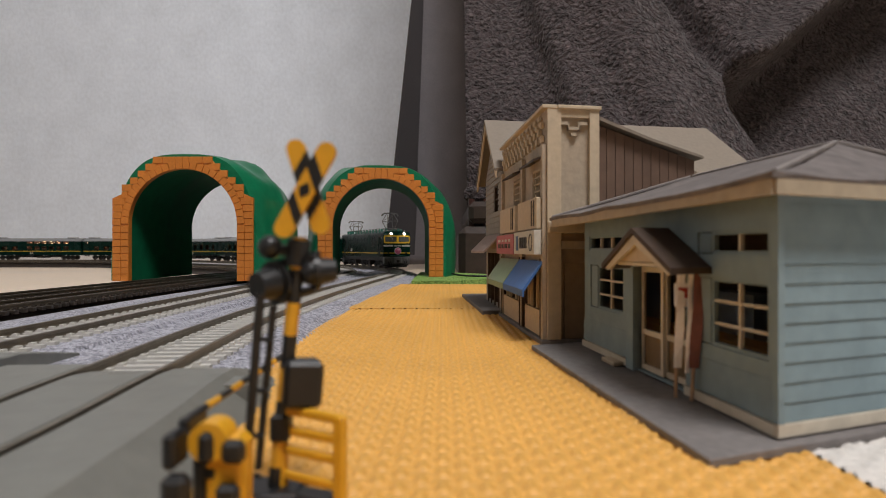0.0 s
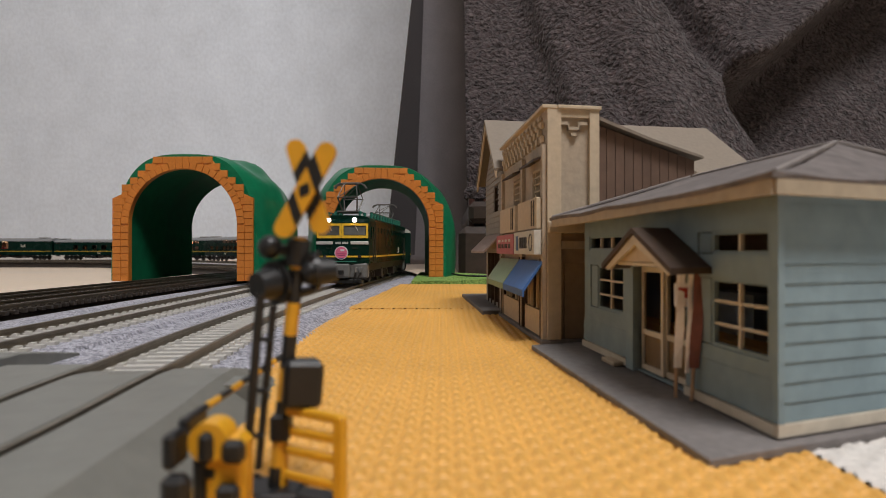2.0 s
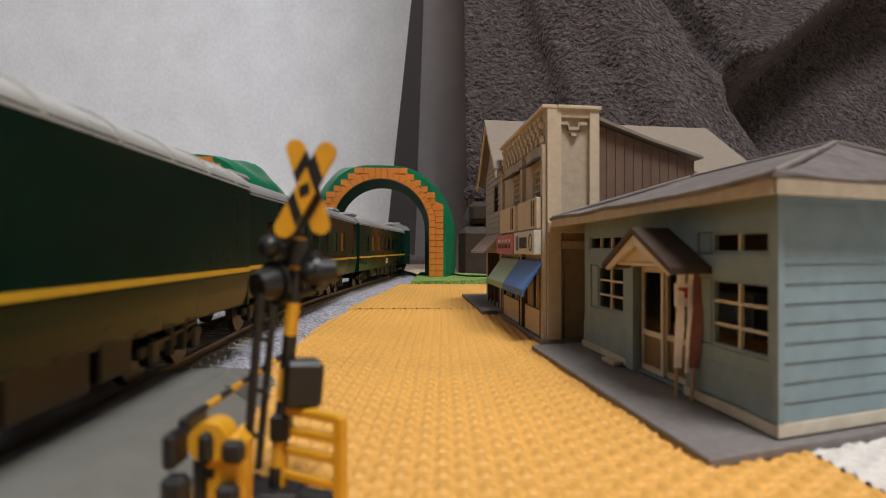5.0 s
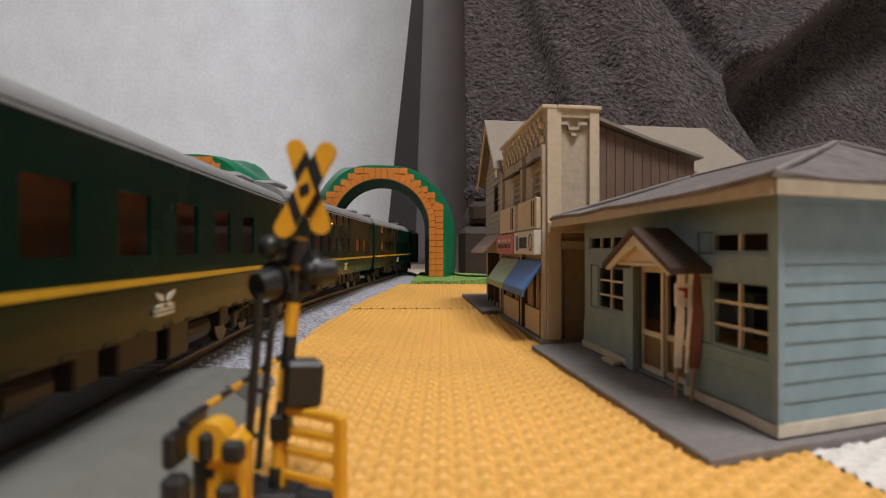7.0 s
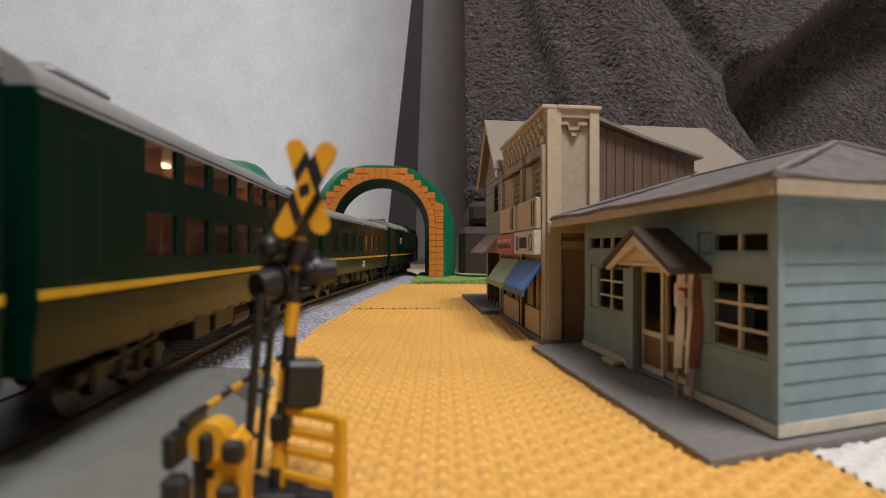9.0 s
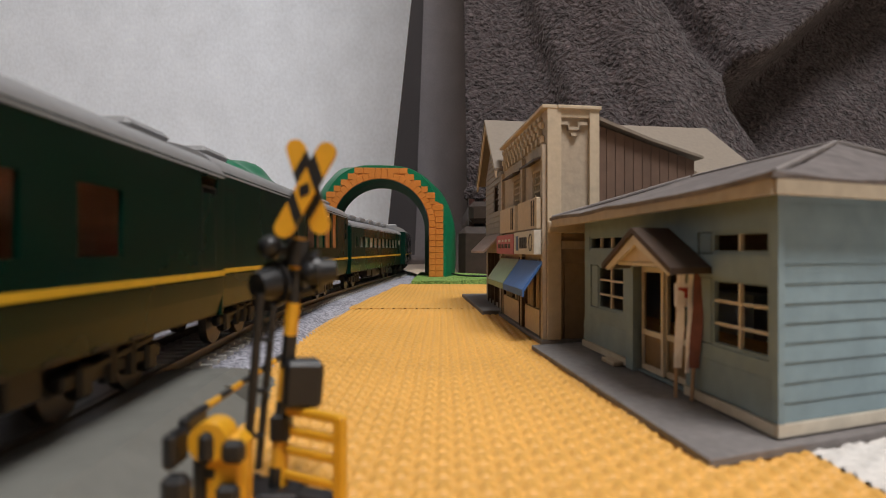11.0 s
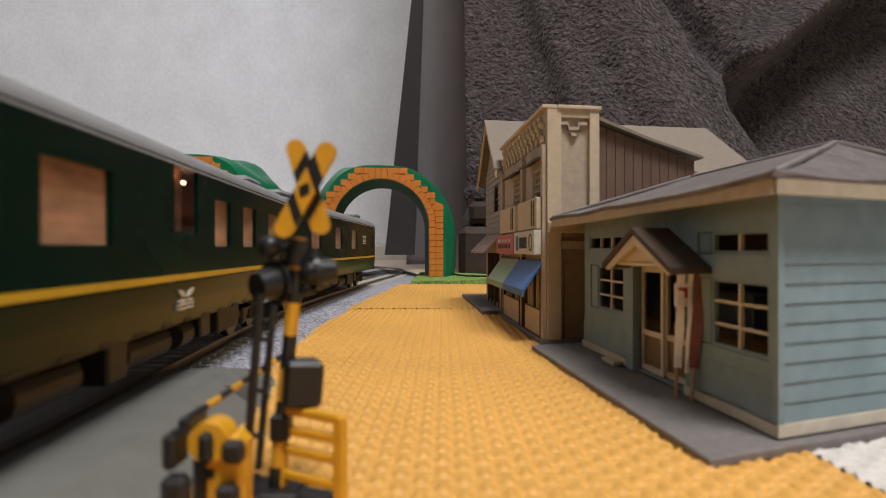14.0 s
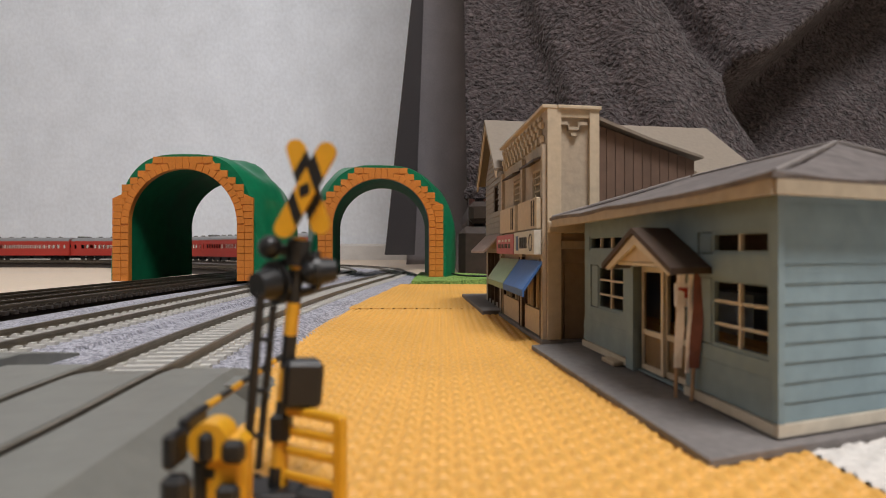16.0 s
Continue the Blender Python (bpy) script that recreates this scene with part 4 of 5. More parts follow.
# ---- level crossing signal with gate and fence ----
def banded(site_parent, name, a, b, r, bands, first, n=8, r2=None):
    """A bar in alternate yellow and black lengths."""
    a, b = Vector(a), Vector(b)
    for k in range(bands):
        p, q = a.lerp(b, k / bands), a.lerp(b, (k + 1) / bands)
        part(name, rod(BM(), p, q, r, n=n), YELLOW if (k + first) % 2 == 0 else BLACK, site_parent)


def make_signal():
    Y0 = 0.073
    t = thing("crossing_signal", "yellow and black crossing signal with crossbuck", "crossing signal", Matrix.Translation((-0.0206, Y0, 0)))

    def at(x, y, d=0.0):
        yy = Y0 + d
        return Vector(((x - 784) / 1060 * yy + 0.0206, d, 0.030 - (y - 441) / 1060 * yy))
    banded(t, "pole", at(484, 882), at(531, 420), 0.00088, 8, 1)
    part("base", box(BM(), -0.0035, 0.0035, -0.003, 0.003, 0.0, 0.0012, 0.0003), BLACK, t)
    # crossbuck: two flat arms with rounded, banded lengths
    ends = [(at(527, 264), at(571, 402)), (at(586, 272), at(510, 408))]
    for (p, q), dd, other in ((ends[0], -0.0010, ends[1][1] - ends[1][0]), (ends[1], -0.0022, ends[0][1] - ends[0][0])):
        p, q = p + Vector((0, dd, 0)), q + Vector((0, dd, 0))
        d = q - p
        ex = d.normalized()
        ez = Vector((0, 1, 0))
        ey = ez.cross(ex)
        m = Matrix.Translation(p) @ Matrix((ex, ey, ez)).transposed().to_4x4()
        w = 0.00112
        outline = [(d.length - 0.0002 + w * math.sin(k * math.pi / 8), -w * math.cos(k * math.pi / 8)) for k in range(9)]
        outline += [(0.0002 - w * math.sin(k * math.pi / 8), w * math.cos(k * math.pi / 8)) for k in range(9)]
        bm = BM()
        prism(bm, outline, -0.0005, 0.0005, lambda u, v, q, m=m: m @ Vector((u, v, q)))
        arm = part("crossbuck_arm", bm, YELLOW, t)
        lean = w * other.dot(ex) / other.dot(ey)
        for f0, f1, skew in ((0.19, 0.36, lean), (0.46, 0.55, 0.0), (0.66, 0.80, lean)):
            bm = BM()
            a_, b_ = d.length * f0, d.length * f1
            prism(bm, [(a_ - skew, -w * 1.01), (b_ - skew, -w * 1.01), (b_ + skew, w * 1.01), (a_ + skew, w * 1.01)] if skew else [(a_ - 0.0006, 0), ((a_ + b_) / 2, -w * 0.7), (b_ + 0.0006, 0), ((a_ + b_) / 2, w * 0.7)], -0.00056, 0.00056, lambda u, v, q, m=m: m @ Vector((u, v, q)))
            part("black_band", bm, BLACK, arm)
    # lamps turned aside, each with a round backboard, a long hood and a domed back
    for x, y, aim, size in ((487, 500, Vector((-0.55, -0.80, -0.12)), 1.0), (560, 482, Vector((0.92, 0.30, 0.10)), 0.84)):
        c, aim = at(x, y), aim.normalized()
        head = part("lamp_backboard", rod(BM(), c - aim * 0.0003, c + aim * 0.0003, 0.0027 * size, n=24), BLACK, t)
        part("lamp_housing", ball(BM(), c - aim * 0.0005, 0.0019 * size, 16), BLACK, head, smooth=True)
        part("visor", rod(BM(), c + aim * 0.0002, c + aim * 0.0028 * size, 0.0021 * size, r2=0.0016 * size, n=18), BLACK, head, smooth=True)
        part("lens_cover", rod(BM(), c + aim * 0.0001, c + aim * 0.0016 * size, 0.0015 * size, n=16), mat("dark_red_lens", (0.05, 0.008, 0.008), 0.25), head)
    part("lamp_bracket", rod(BM(), at(482, 470), at(566, 452), 0.0006), BLACK, t)
    part("lamp_bracket", rod(BM(), at(490, 530), at(556, 512), 0.0005), BLACK, t)
    bell = part("bell", ball(BM(), at(478, 438), 0.0015, 14), BLACK, t, smooth=True)
    part("bell_stem", rod(BM(), at(478, 438), at(516, 446), 0.0007), BLACK, bell)
    part("collar", rod(BM(), at(524, 470), at(530, 425), 0.0014, n=12), BLACK, t)
    part("relay_box", box(BM(), -0.0023, 0.0023, -0.0020, 0.0020, -0.0028, 0.0028, 0.0005, m=Matrix.Translation(at(534, 677)) @ pose(0, 0, 0, 0, 4, 22)), BLACK, t)
    part("clamp", box(BM(), -0.0012, 0.0012, -0.0012, 0.0012, -0.0016, 0.0016, 0.0003, m=Matrix.Translation(at(498, 755))), BLACK, t)
    # the raised black rods beside the pole
    part("rod", rod(BM(), at(461, 520, -0.004), at(431, 890, -0.004), 0.00055), BLACK, t)
    part("rod", rod(BM(), at(484, 540, -0.003), at(457, 830, -0.003), 0.00045), BLACK, t)
    for y in (600, 690, 770, 840):
        x = 461 - (y - 520) * 0.081
        part("rung", rod(BM(), at(x, y, -0.0035), at(x + 26, y + 3, -0.0035), 0.0003), BLACK, t)
    return t


def make_gate():
    t = thing("crossing_gate", "yellow and black crossing gate with lowered arm", "crossing gate", Matrix.Translation((-0.0255, 0.064, 0)))
    part("cabinet", box(BM(), 0.0000, 0.0046, -0.0012, 0.0026, 0.0006, 0.0102, 0.0008), YELLOW, t)
    for z in (0.0024, 0.0058):
        part("black_band", box(BM(), -0.0001, 0.0016, -0.00135, 0.00275, z, z + 0.0012, 0.0002), BLACK, t)
    part("plinth", box(BM(), -0.003, 0.003, -0.003, 0.004, 0, 0.0006, 0.0002), BLACK, t)
    part("hood", rod(BM(), (0.0010, -0.0018, 0.0098), (0.0010, 0.0016, 0.0098), 0.0021, n=20), YELLOW, t, smooth=True)
    for x0, x1, z0, z1 in ((0.0002, 0.0017, 0.0078, 0.0110), (0.0026, 0.0050, 0.0078, 0.0102), (0.0020, 0.0044, 0.0036, 0.0056)):
        part("black_panel", box(BM(), x0, x1, -0.0027, -0.0012, z0, z1, 0.0005), BLACK, t)
    part("hub", rod(BM(), (-0.0012, -0.0004, 0.0096), (0.0014, -0.0004, 0.0096), 0.0011, n=12), BLACK, t)
    part("stand", box(BM(), -0.0008, 0.0006, -0.0014, 0.0014, 0.0006, 0.0080, 0.0003), BLACK, t)
    banded(t, "arm", (-0.0018, 0.0010, 0.0118), (-0.0010, 0.0380, 0.0124), 0.00045, 10, 1)
    part("arm_root", box(BM(), -0.0024, -0.0012, -0.0012, 0.0040, 0.0104, 0.0122, 0.0003), BLACK, t)
    part("counterweight", box(BM(), -0.0016, 0.0010, -0.0072, -0.0050, 0.0030, 0.0082, 0.0006), BLACK, t)
    part("lever", box(BM(), -0.0024, -0.0010, -0.0050, -0.0014, 0.0080, 0.0116, 0.0004), BLACK, t)
    return t


def make_fence():
    t = thing("crossing_fence", "yellow crossing guard fence beside the signal", "fence", pose(-0.0160, 0.0715, 0, 0, 0, -24))
    part("post", box(BM(), 0.0037, 0.0051, -0.0006, 0.0006, 0, 0.0106, 0.0002), YELLOW, t)
    part("post", box(BM(), -0.0044, -0.0034, -0.0006, 0.0006, 0, 0.0108, 0.0002), YELLOW, t)
    for z in (0.0016, 0.0046, 0.0070, 0.0094):
        part("rail", box(BM(), -0.0036, 0.0041, -0.0005, 0.0005, z, z + 0.0011, 0.0002, m=pose(0, 0, 0.0004, 0, 2.0, 0)), YELLOW, t)
    part("foot", box(BM(), -0.0052, 0.0040, -0.0016, 0.0016, 0, 0.0010, 0.0003), BLACK, t)
    return t


make_signal()
make_gate()
make_fence()

# ---- trains ----
LOCO_GREEN = mat("dark_green_enamel", (0.0012, 0.0175, 0.0115), 0.26, spread=0.10, bump=0.02, grain=200, spec=0.13)
STRIPE = mat("stripe_yellow", (0.70, 0.44, 0.03), 0.35)
SILVER = mat("silver_paint", (0.52, 0.52, 0.50), 0.35, metal=0.3)
ROOFGREY = mat("coach_roof_grey", (0.25, 0.25, 0.255), 0.5, spread=0.08)
SKIRT = mat("skirt_grey", (0.135, 0.135, 0.13), 0.5, spread=0.1)
UNDER = mat("underframe_black", (0.009, 0.008, 0.007), 0.5, spread=0.2)
UNDERB = mat("underframe_brown", (0.026, 0.018, 0.012), 0.55, spread=0.15)
TEAL = mat("insulator_teal", (0.02, 0.16, 0.115), 0.35)
PANTO = mat("pantograph_grey", (0.12, 0.12, 0.115), 0.45, metal=0.4)
COACHPANE = glass("coach_window_film", (0.88, 0.80, 0.72), 0.03, 1.12)
CABIN = mat("cabin_brown", (0.20, 0.092, 0.058), 0.7, spread=0.36, grain=60, stretch=(1, 1, 6))
CABINPALE = mat("cabin_pale", (0.42, 0.37, 0.27), 0.7, spread=0.35, grain=60, stretch=(1, 1, 4))
# Tan panel colour imitates the light of a lit cabin.
LIT_PANEL = mat("tan_lit_cabin", (0.50, 0.30, 0.19), 0.8, spread=0.25, grain=120, stretch=(1, 1, 5))
CURTAIN = mat("coach_curtain_cloth", (0.40, 0.42, 0.38), 0.8, spread=0.2, grain=300, stretch=(4, 1, 0.2))
SALON = mat("salon_red", (0.32, 0.17, 0.10), 0.6, spread=0.35, grain=50, stretch=(1, 1, 3))
STRING = mat("string_glow", (1, 0.8, 0.6), 0.5, emit=(1.0, 0.66, 0.40, 5.0))
GLOW = mat("cabin_lights", (1, 0.8, 0.6), 0.5, emit=(1.0, 0.62, 0.36, 10.0))
HEADLIGHT = mat("headlight_glow", (1, 0.95, 0.85), 0.3, emit=(1.0, 0.88, 0.74, 9.0))
WHITEPAINT = mat("white_marking", (0.75, 0.75, 0.72), 0.5)
GOLD = mat("pale_gold_marking", (0.66, 0.60, 0.48), 0.4)
PALEGLOW = mat("pale_cabin_lights", (1, 0.9, 0.8), 0.5, emit=(1.0, 0.86, 0.66, 6.0))
CARS = []
SQUEEZE = 0.78         # cars shortened below scale length to fit the camera's view
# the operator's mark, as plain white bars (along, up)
MARK = ((0.0000, 0.0016, 0.0, 0.0075), (-0.0030, 0.0001, -0.0002, 0.0015), (0.0030, 0.0044, 0.0, 0.0090), (0.0044, 0.0078, 0.0076, 0.0090),
        (0.0066, 0.0080, 0.0048, 0.0090), (0.0044, 0.0078, 0.0040, 0.0053), (0.0062, 0.0078, 0.0, 0.0040))
ROUND = ("wheel", "headlight", "lens", "headmark", "disc", "tail_lamp", "insulator")


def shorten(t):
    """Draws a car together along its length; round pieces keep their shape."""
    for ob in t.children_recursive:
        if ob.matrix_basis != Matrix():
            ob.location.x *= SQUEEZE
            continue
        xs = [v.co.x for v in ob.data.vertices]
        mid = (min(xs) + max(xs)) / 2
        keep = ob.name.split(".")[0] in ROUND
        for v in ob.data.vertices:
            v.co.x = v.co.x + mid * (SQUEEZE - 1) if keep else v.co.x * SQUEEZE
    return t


def lower(t, height):
    """Everything above the stripe sinks in proportion; round pieces keep their shape."""
    for ob in t.children_recursive:
        zs = [v.co.z for v in ob.data.vertices]
        mid = (min(zs) + max(zs)) / 2
        keep = ob.name.split(".")[0] in ROUND
        for v in ob.data.vertices:
            if min(zs) > 0.0455:
                v.co.z += 0.0265 * (height - 1)
            elif keep:
                v.co.z += max(0, mid - 0.0190) * (height - 1)
            elif v.co.z > 0.0190:
                v.co.z = 0.0190 + (v.co.z - 0.0190) * height
    return t


def raised(t, by=0.0008):
    """Lifts the body over its bogies."""
    for ob in t.children_recursive:
        if ob.name.split(".")[0] not in ("bogie", "wheel"):
            for v in ob.data.vertices:
                v.co.z += by
    return t


def bogie(parent, x, wheels=2, base=0.026):
    bm = BM()
    for sy in (-1, 1):
        box(bm, x - base / 2 - 0.006, x + base / 2 + 0.006, sy * 0.0115 - 0.0010, sy * 0.0115 + 0.0010, 0.0048, 0.0074, 0.0005)
        for k in range(wheels):
            xx = x - base / 2 + base * k / (wheels - 1)
            box(bm, xx - 0.0022, xx + 0.0022, sy * 0.0118 - 0.0012, sy * 0.0118 + 0.0014, 0.0032, 0.0082, 0.0006)
        for q in (-0.004, 0.004):
            rod(bm, (x + q, sy * 0.0122, 0.0040), (x + q, sy * 0.0122, 0.0092), 0.0014, n=8)
        rod(bm, (x - base / 2, sy * 0.0126, 0.0088), (x + base / 2, sy * 0.0126, 0.0070), 0.0007, n=6)
    box(bm, x - 0.004, x + 0.004, -0.0112, 0.0112, 0.005, 0.0085)
    bg = part("bogie", bm, UNDER, parent)
    for k in range(wheels):
        xx = x - base / 2 + base * k / (wheels - 1)
        for sy in (-1, 1):
            w = BM()
            rod(w, (xx, sy * 0.0074, 0.0054), (xx, sy * 0.0094, 0.0054), 0.0054, n=20)
            part("wheel", w, mat("wheel_steel", (0.10, 0.085, 0.07), 0.4, metal=0.7), bg)
    return bg


def arch_roof(bm, x0, x1, half, z0, rise, power=2.05, n=18, inset=0.0):
    pts = [(half, z0)]
    for k in range(1, n):
        a = math.pi * k / n
        c, s = math.cos(a), math.sin(a)
        pts.append((half * math.copysign(abs(c) ** (2 / power), c), z0 + rise * s ** (2 / power)))
    pts.append((-half, z0))
    prism(bm, pts, x0, x1, lambda u, v, w: (w, u, v))
    return bm


def emblem(parent, x, z, size, sy, material=None):
    """A pale winged mark, in plain shapes."""
    bm = BM()
    y0, y1 = 0.01815, (0.0165 if z < 0.018 else 0.0179)
    for s in (-1, 1):
        for pts in ([(0.22, 0.16), (0.40, 0.52), (1.20, 0.66), (1.05, 0.44), (0.62, 0.20)], [(0.22, 0.06), (0.62, 0.06), (1.10, -0.10), (0.50, -0.20), (0.26, -0.12)]):
            pts = [(x + s * u * size, z + v * size * 0.72) for u, v in pts]
            prism(bm, pts, sy * y1, sy * y0, lambda u, v, w: (u, w, v))
    for q in (-0.32, -0.52):
        box(bm, x - size * (1.2 + q * 0.3), x + size * (1.2 + q * 0.3), min(sy * y0, sy * y1), max(sy * y0, sy * y1), z + q * size * 0.8, z + (q + 0.11) * size * 0.8)
    return part("emblem", bm, material or GOLD, parent, "pale gold winged emblem")


def side_pair(parent, body_mat, x0, x1, holes, z0=0.0108, z1=0.0402, half=0.0180, pane=None, frame_mat=None):
    for sy in (1, -1):
        v0, v1 = (half - 0.0008, half) if sy > 0 else (-half, -half + 0.0008)
        w = part("side_wall", pierced(x0, x1, v0, v1, z0, z1, holes), body_mat, parent)
        for a, b, c, d in holes:
            vv = half - 0.0004 if sy > 0 else -half + 0.0003
            p = part("window", box(BM(), a, b, vv, vv + 0.0001, c, d), pane or COACHPANE, w)
            p.visible_shadow = False
            if frame_mat:
                part("window_frame", pierced(a - 0.0004, b + 0.0004, sy * half - 0.0002, sy * half + 0.0002, c - 0.0004, d + 0.0004, [(a, b, c, d)]), frame_mat, w)


def make_coach(kind, label, holes, roof_kind="plain", inner=None, lights=True, emblems=(), logo=None, pane=None, doors=(0.118,), roof_mat=None, glow=None, height=0.94, fittings=""):
    t = thing("sleeping_coach", label, "railway coach", group="green coaches of the train")
    Lh = 0.1295
    side_pair(t, LOCO_GREEN, -Lh, Lh, holes, z0=0.0176, pane=pane)
    for sy in (1, -1):
        bm = BM()
        prism(bm, [(sy * 0.0180, 0.0175), (sy * 0.0177, 0.0140), (sy * 0.0170, 0.0100), (sy * 0.0161, 0.0100), (sy * 0.0168, 0.0175)], -Lh, Lh, lambda u, v, w: (w, u, v))
        part("skirt", bm, LOCO_GREEN, t)
        part("stripe", box(BM(), -Lh, Lh, min(sy * 0.0181, sy * 0.0179), max(sy * 0.0181, sy * 0.0179), 0.0178, 0.0189), STRIPE, t)
        for x in doors:
            for s in (1, -1):
                part("door", pierced(s * x - 0.0050, s * x + 0.0050, min(sy * 0.01803, sy * 0.0178), max(sy * 0.01803, sy * 0.0178), 0.0192, 0.0368, [(s * x - 0.0046, s * x + 0.0046, 0.0196, 0.0364)]), UNDER, t)
        for k in range(14):
            x = -0.085 + k * 0.0131
            part("skirt_slot", box(BM(), x, x + 0.005, min(sy * 0.0166, sy * 0.0172), max(sy * 0.0166, sy * 0.0172), 0.0098, 0.0104), UNDER, t)
        for x in emblems:
            emblem(t, x[0], x[1], x[2], sy)
    for s in (1, -1):
        e = part("end_wall", box(BM(), s * Lh - 0.0005, s * Lh + 0.0005, -0.0176, 0.0176, 0.0095, 0.0402), LOCO_GREEN, t)
        part("gangway", box(BM(), s * (Lh + 0.0016) - 0.0014, s * (Lh + 0.0016) + 0.0014, -0.0060, 0.0060, 0.0110, 0.0370, 0.0005), UNDER, e)
        part("coupler", box(BM(), s * 0.1305 - 0.0026, s * 0.1305 + 0.0026, -0.0014, 0.0014, 0.0072, 0.0098, 0.0004), UNDER, t)
        bogie(t, s * 0.0875)
    part("roof", arch_roof(BM(), -Lh, Lh, 0.0181, 0.0394, 0.0072), roof_mat or ROOFGREY, t, smooth=True)
    part("floor", box(BM(), -Lh + 0.001, Lh - 0.001, -0.0168, 0.0168, 0.0096, 0.0112), UNDER, t)
    part("corridor_wall", box(BM(), -Lh + 0.002, Lh - 0.002, 0.0010, 0.0016, 0.0113, 0.0395), inner or CABIN, t)
    for k in range(9):
        x = -0.112 + k * 0.028
        part("partition", box(BM(), x, x + 0.0006, -0.0168, 0.0168, 0.0113, 0.0395), inner or CABIN, t)
    if inner is SALON:
        for x in np.linspace(-0.072, 0.022, 9):
            for y in (0.0075, -0.0075):
                part("armchair", box(BM(), x, x + 0.007, y - 0.003, y + 0.003, 0.0113, 0.0258, 0.0008), mat("armchair_red", (0.30, 0.025, 0.025), 0.7), t)
    if lights:
        for x in np.arange(-0.105, 0.106, lights):
            for sy in (1, -1):
                part("cabin_light", box(BM(), x - 0.0016, x + 0.0016, sy * 0.0095 - 0.0007, sy * 0.0095 + 0.0007, 0.0388, 0.0393), glow or GLOW, t)
    # Added glowing bars imitate strings of light reflected in the upper windows.
    if fittings == "glow_bars":
        for a, b, c, d in holes:
            if c < 0.032:
                continue
            for sy in (1, -1):
                for k in range(3):
                    x = a + (b - a) * (0.30 + 0.17 * k)
                    y0, y1 = sorted((sy * (0.0125 - 0.002 * k), sy * (0.0133 - 0.002 * k)))
                    part("sconce", box(BM(), x, x + 0.0016, y0, y1, c + 0.0006 + 0.0011 * k, c + 0.0013 + 0.0011 * k, 0.0002), GLOW, t)
    elif fittings == "lit_panels":
        for a, b, c, d in holes:
            if d > 0.0390:
                for sy in (1, -1):
                    for k in range(6):
                        part("string_light", box(BM(), a + (b - a) * k / 6, a + (b - a) * k / 6 + 0.0009, *sorted((sy * (0.0150 - 0.001 * (k % 3)), sy * (0.0156 - 0.001 * (k % 3)))), d - 0.0028 + 0.0008 * (k % 2), d - 0.0022 + 0.0008 * (k % 2)), GLOW, t)
                continue
            # Added panels behind the panes, painted to look like lit cabins.
            for sy in (1, -1):
                part("blind", box(BM(), a - 0.0004, b + 0.0004, *sorted((sy * 0.0166, sy * 0.0169)), c - 0.0004, d + 0.0004), LIT_PANEL, t)
    elif fittings == "strings":
        for k in range(34):
            x = -0.077 + k * 0.0031
            for sy in (1, -1):
                for y, z in ((0.0140, 0.0383), (0.0085, 0.0376)):
                    part("string_light", box(BM(), x, x + 0.0008, sy * y - 0.0003, sy * y + 0.0003, z, z + 0.0004), STRING, t)
    elif fittings == "dining":
        for a, b, c, d in holes:
            for sy in (1, -1):
                part("curtain", box(BM(), a, a + (b - a) * 0.30, *sorted((sy * 0.0160, sy * 0.0166)), c - 0.001, d + 0.001, 0.0002), CURTAIN, t)
                part("dining_seat", box(BM(), (a + b) / 2, (a + b) / 2 + 0.0030, *sorted((sy * 0.0050, sy * 0.0120)), 0.0113, c + 0.0038, 0.0006), mat("dining_seat_brown", (0.07, 0.035, 0.022), 0.7), t)
                part("table", box(BM(), (a + b) / 2 - 0.0045, (a + b) / 2 - 0.0005, *sorted((sy * 0.0060, sy * 0.0155)), c - 0.0004, c + 0.0004, 0.0002), CURTAIN, t)
                part("cabin_light", box(BM(), a + (b - a) * 0.45, a + (b - a) * 0.95, *sorted((sy * 0.0020, sy * 0.0026)), d - 0.0010, d - 0.0004, 0.0002), PALEGLOW, t)
    # underfloor equipment
    random.seed(kind)
    x = -0.058
    while x < 0.055:
        w = random.choice((0.008, 0.012, 0.018, 0.022))
        h = random.uniform(0.0035, 0.0062)
        if random.random() < 0.25:
            part("air_tank", rod(BM(), (x, 0.0115, 0.0062), (x + w, 0.0115, 0.0062), 0.0029, n=14), UNDERB, t)
            part("air_tank", rod(BM(), (x, -0.0115, 0.0062), (x + w, -0.0115, 0.0062), 0.0029, n=14), UNDERB, t)
        else:
            part("equipment_box", box(BM(), x, x + w, -0.0150, 0.0150, 0.0090 - h, 0.0094, 0.0004), random.choice((UNDER, UNDERB, UNDER)), t)
        x += w + random.uniform(0.002, 0.008)
    if roof_kind == "ribs":
        for k in range(11):
            x = -0.115 + k * 0.023
            part("roof_rib", arch_roof(BM(), x, x + 0.0010, 0.0183, 0.0396, 0.0073), roof_mat or ROOFGREY, t)
    elif roof_kind == "vents":
        for k in range(6):
            x = -0.104 + k * 0.040
            part("air_conditioner", box(BM(), x, x + 0.024, -0.0085, 0.0085, 0.0462, 0.0496, 0.0010), ROOFGREY, t)
            part("grille", box(BM(), x + 0.004, x + 0.011, -0.0060, 0.0060, 0.0495, 0.0500), UNDER, t)
    else:
        for x in (-0.112, 0.095):
            part("air_conditioner", box(BM(), x - 0.011, x + 0.011, -0.0090, 0.0090, 0.0460, 0.0484, 0.0012), ROOFGREY, t)
    if logo is not None:
        # two plain white shapes in place of the operator's mark
        for sy in (1, -1):
            s = 1 if sy < 0 else -1
            bm = BM()
            y0, y1 = sorted((sy * 0.0179, sy * 0.0181))
            z = 0.0225
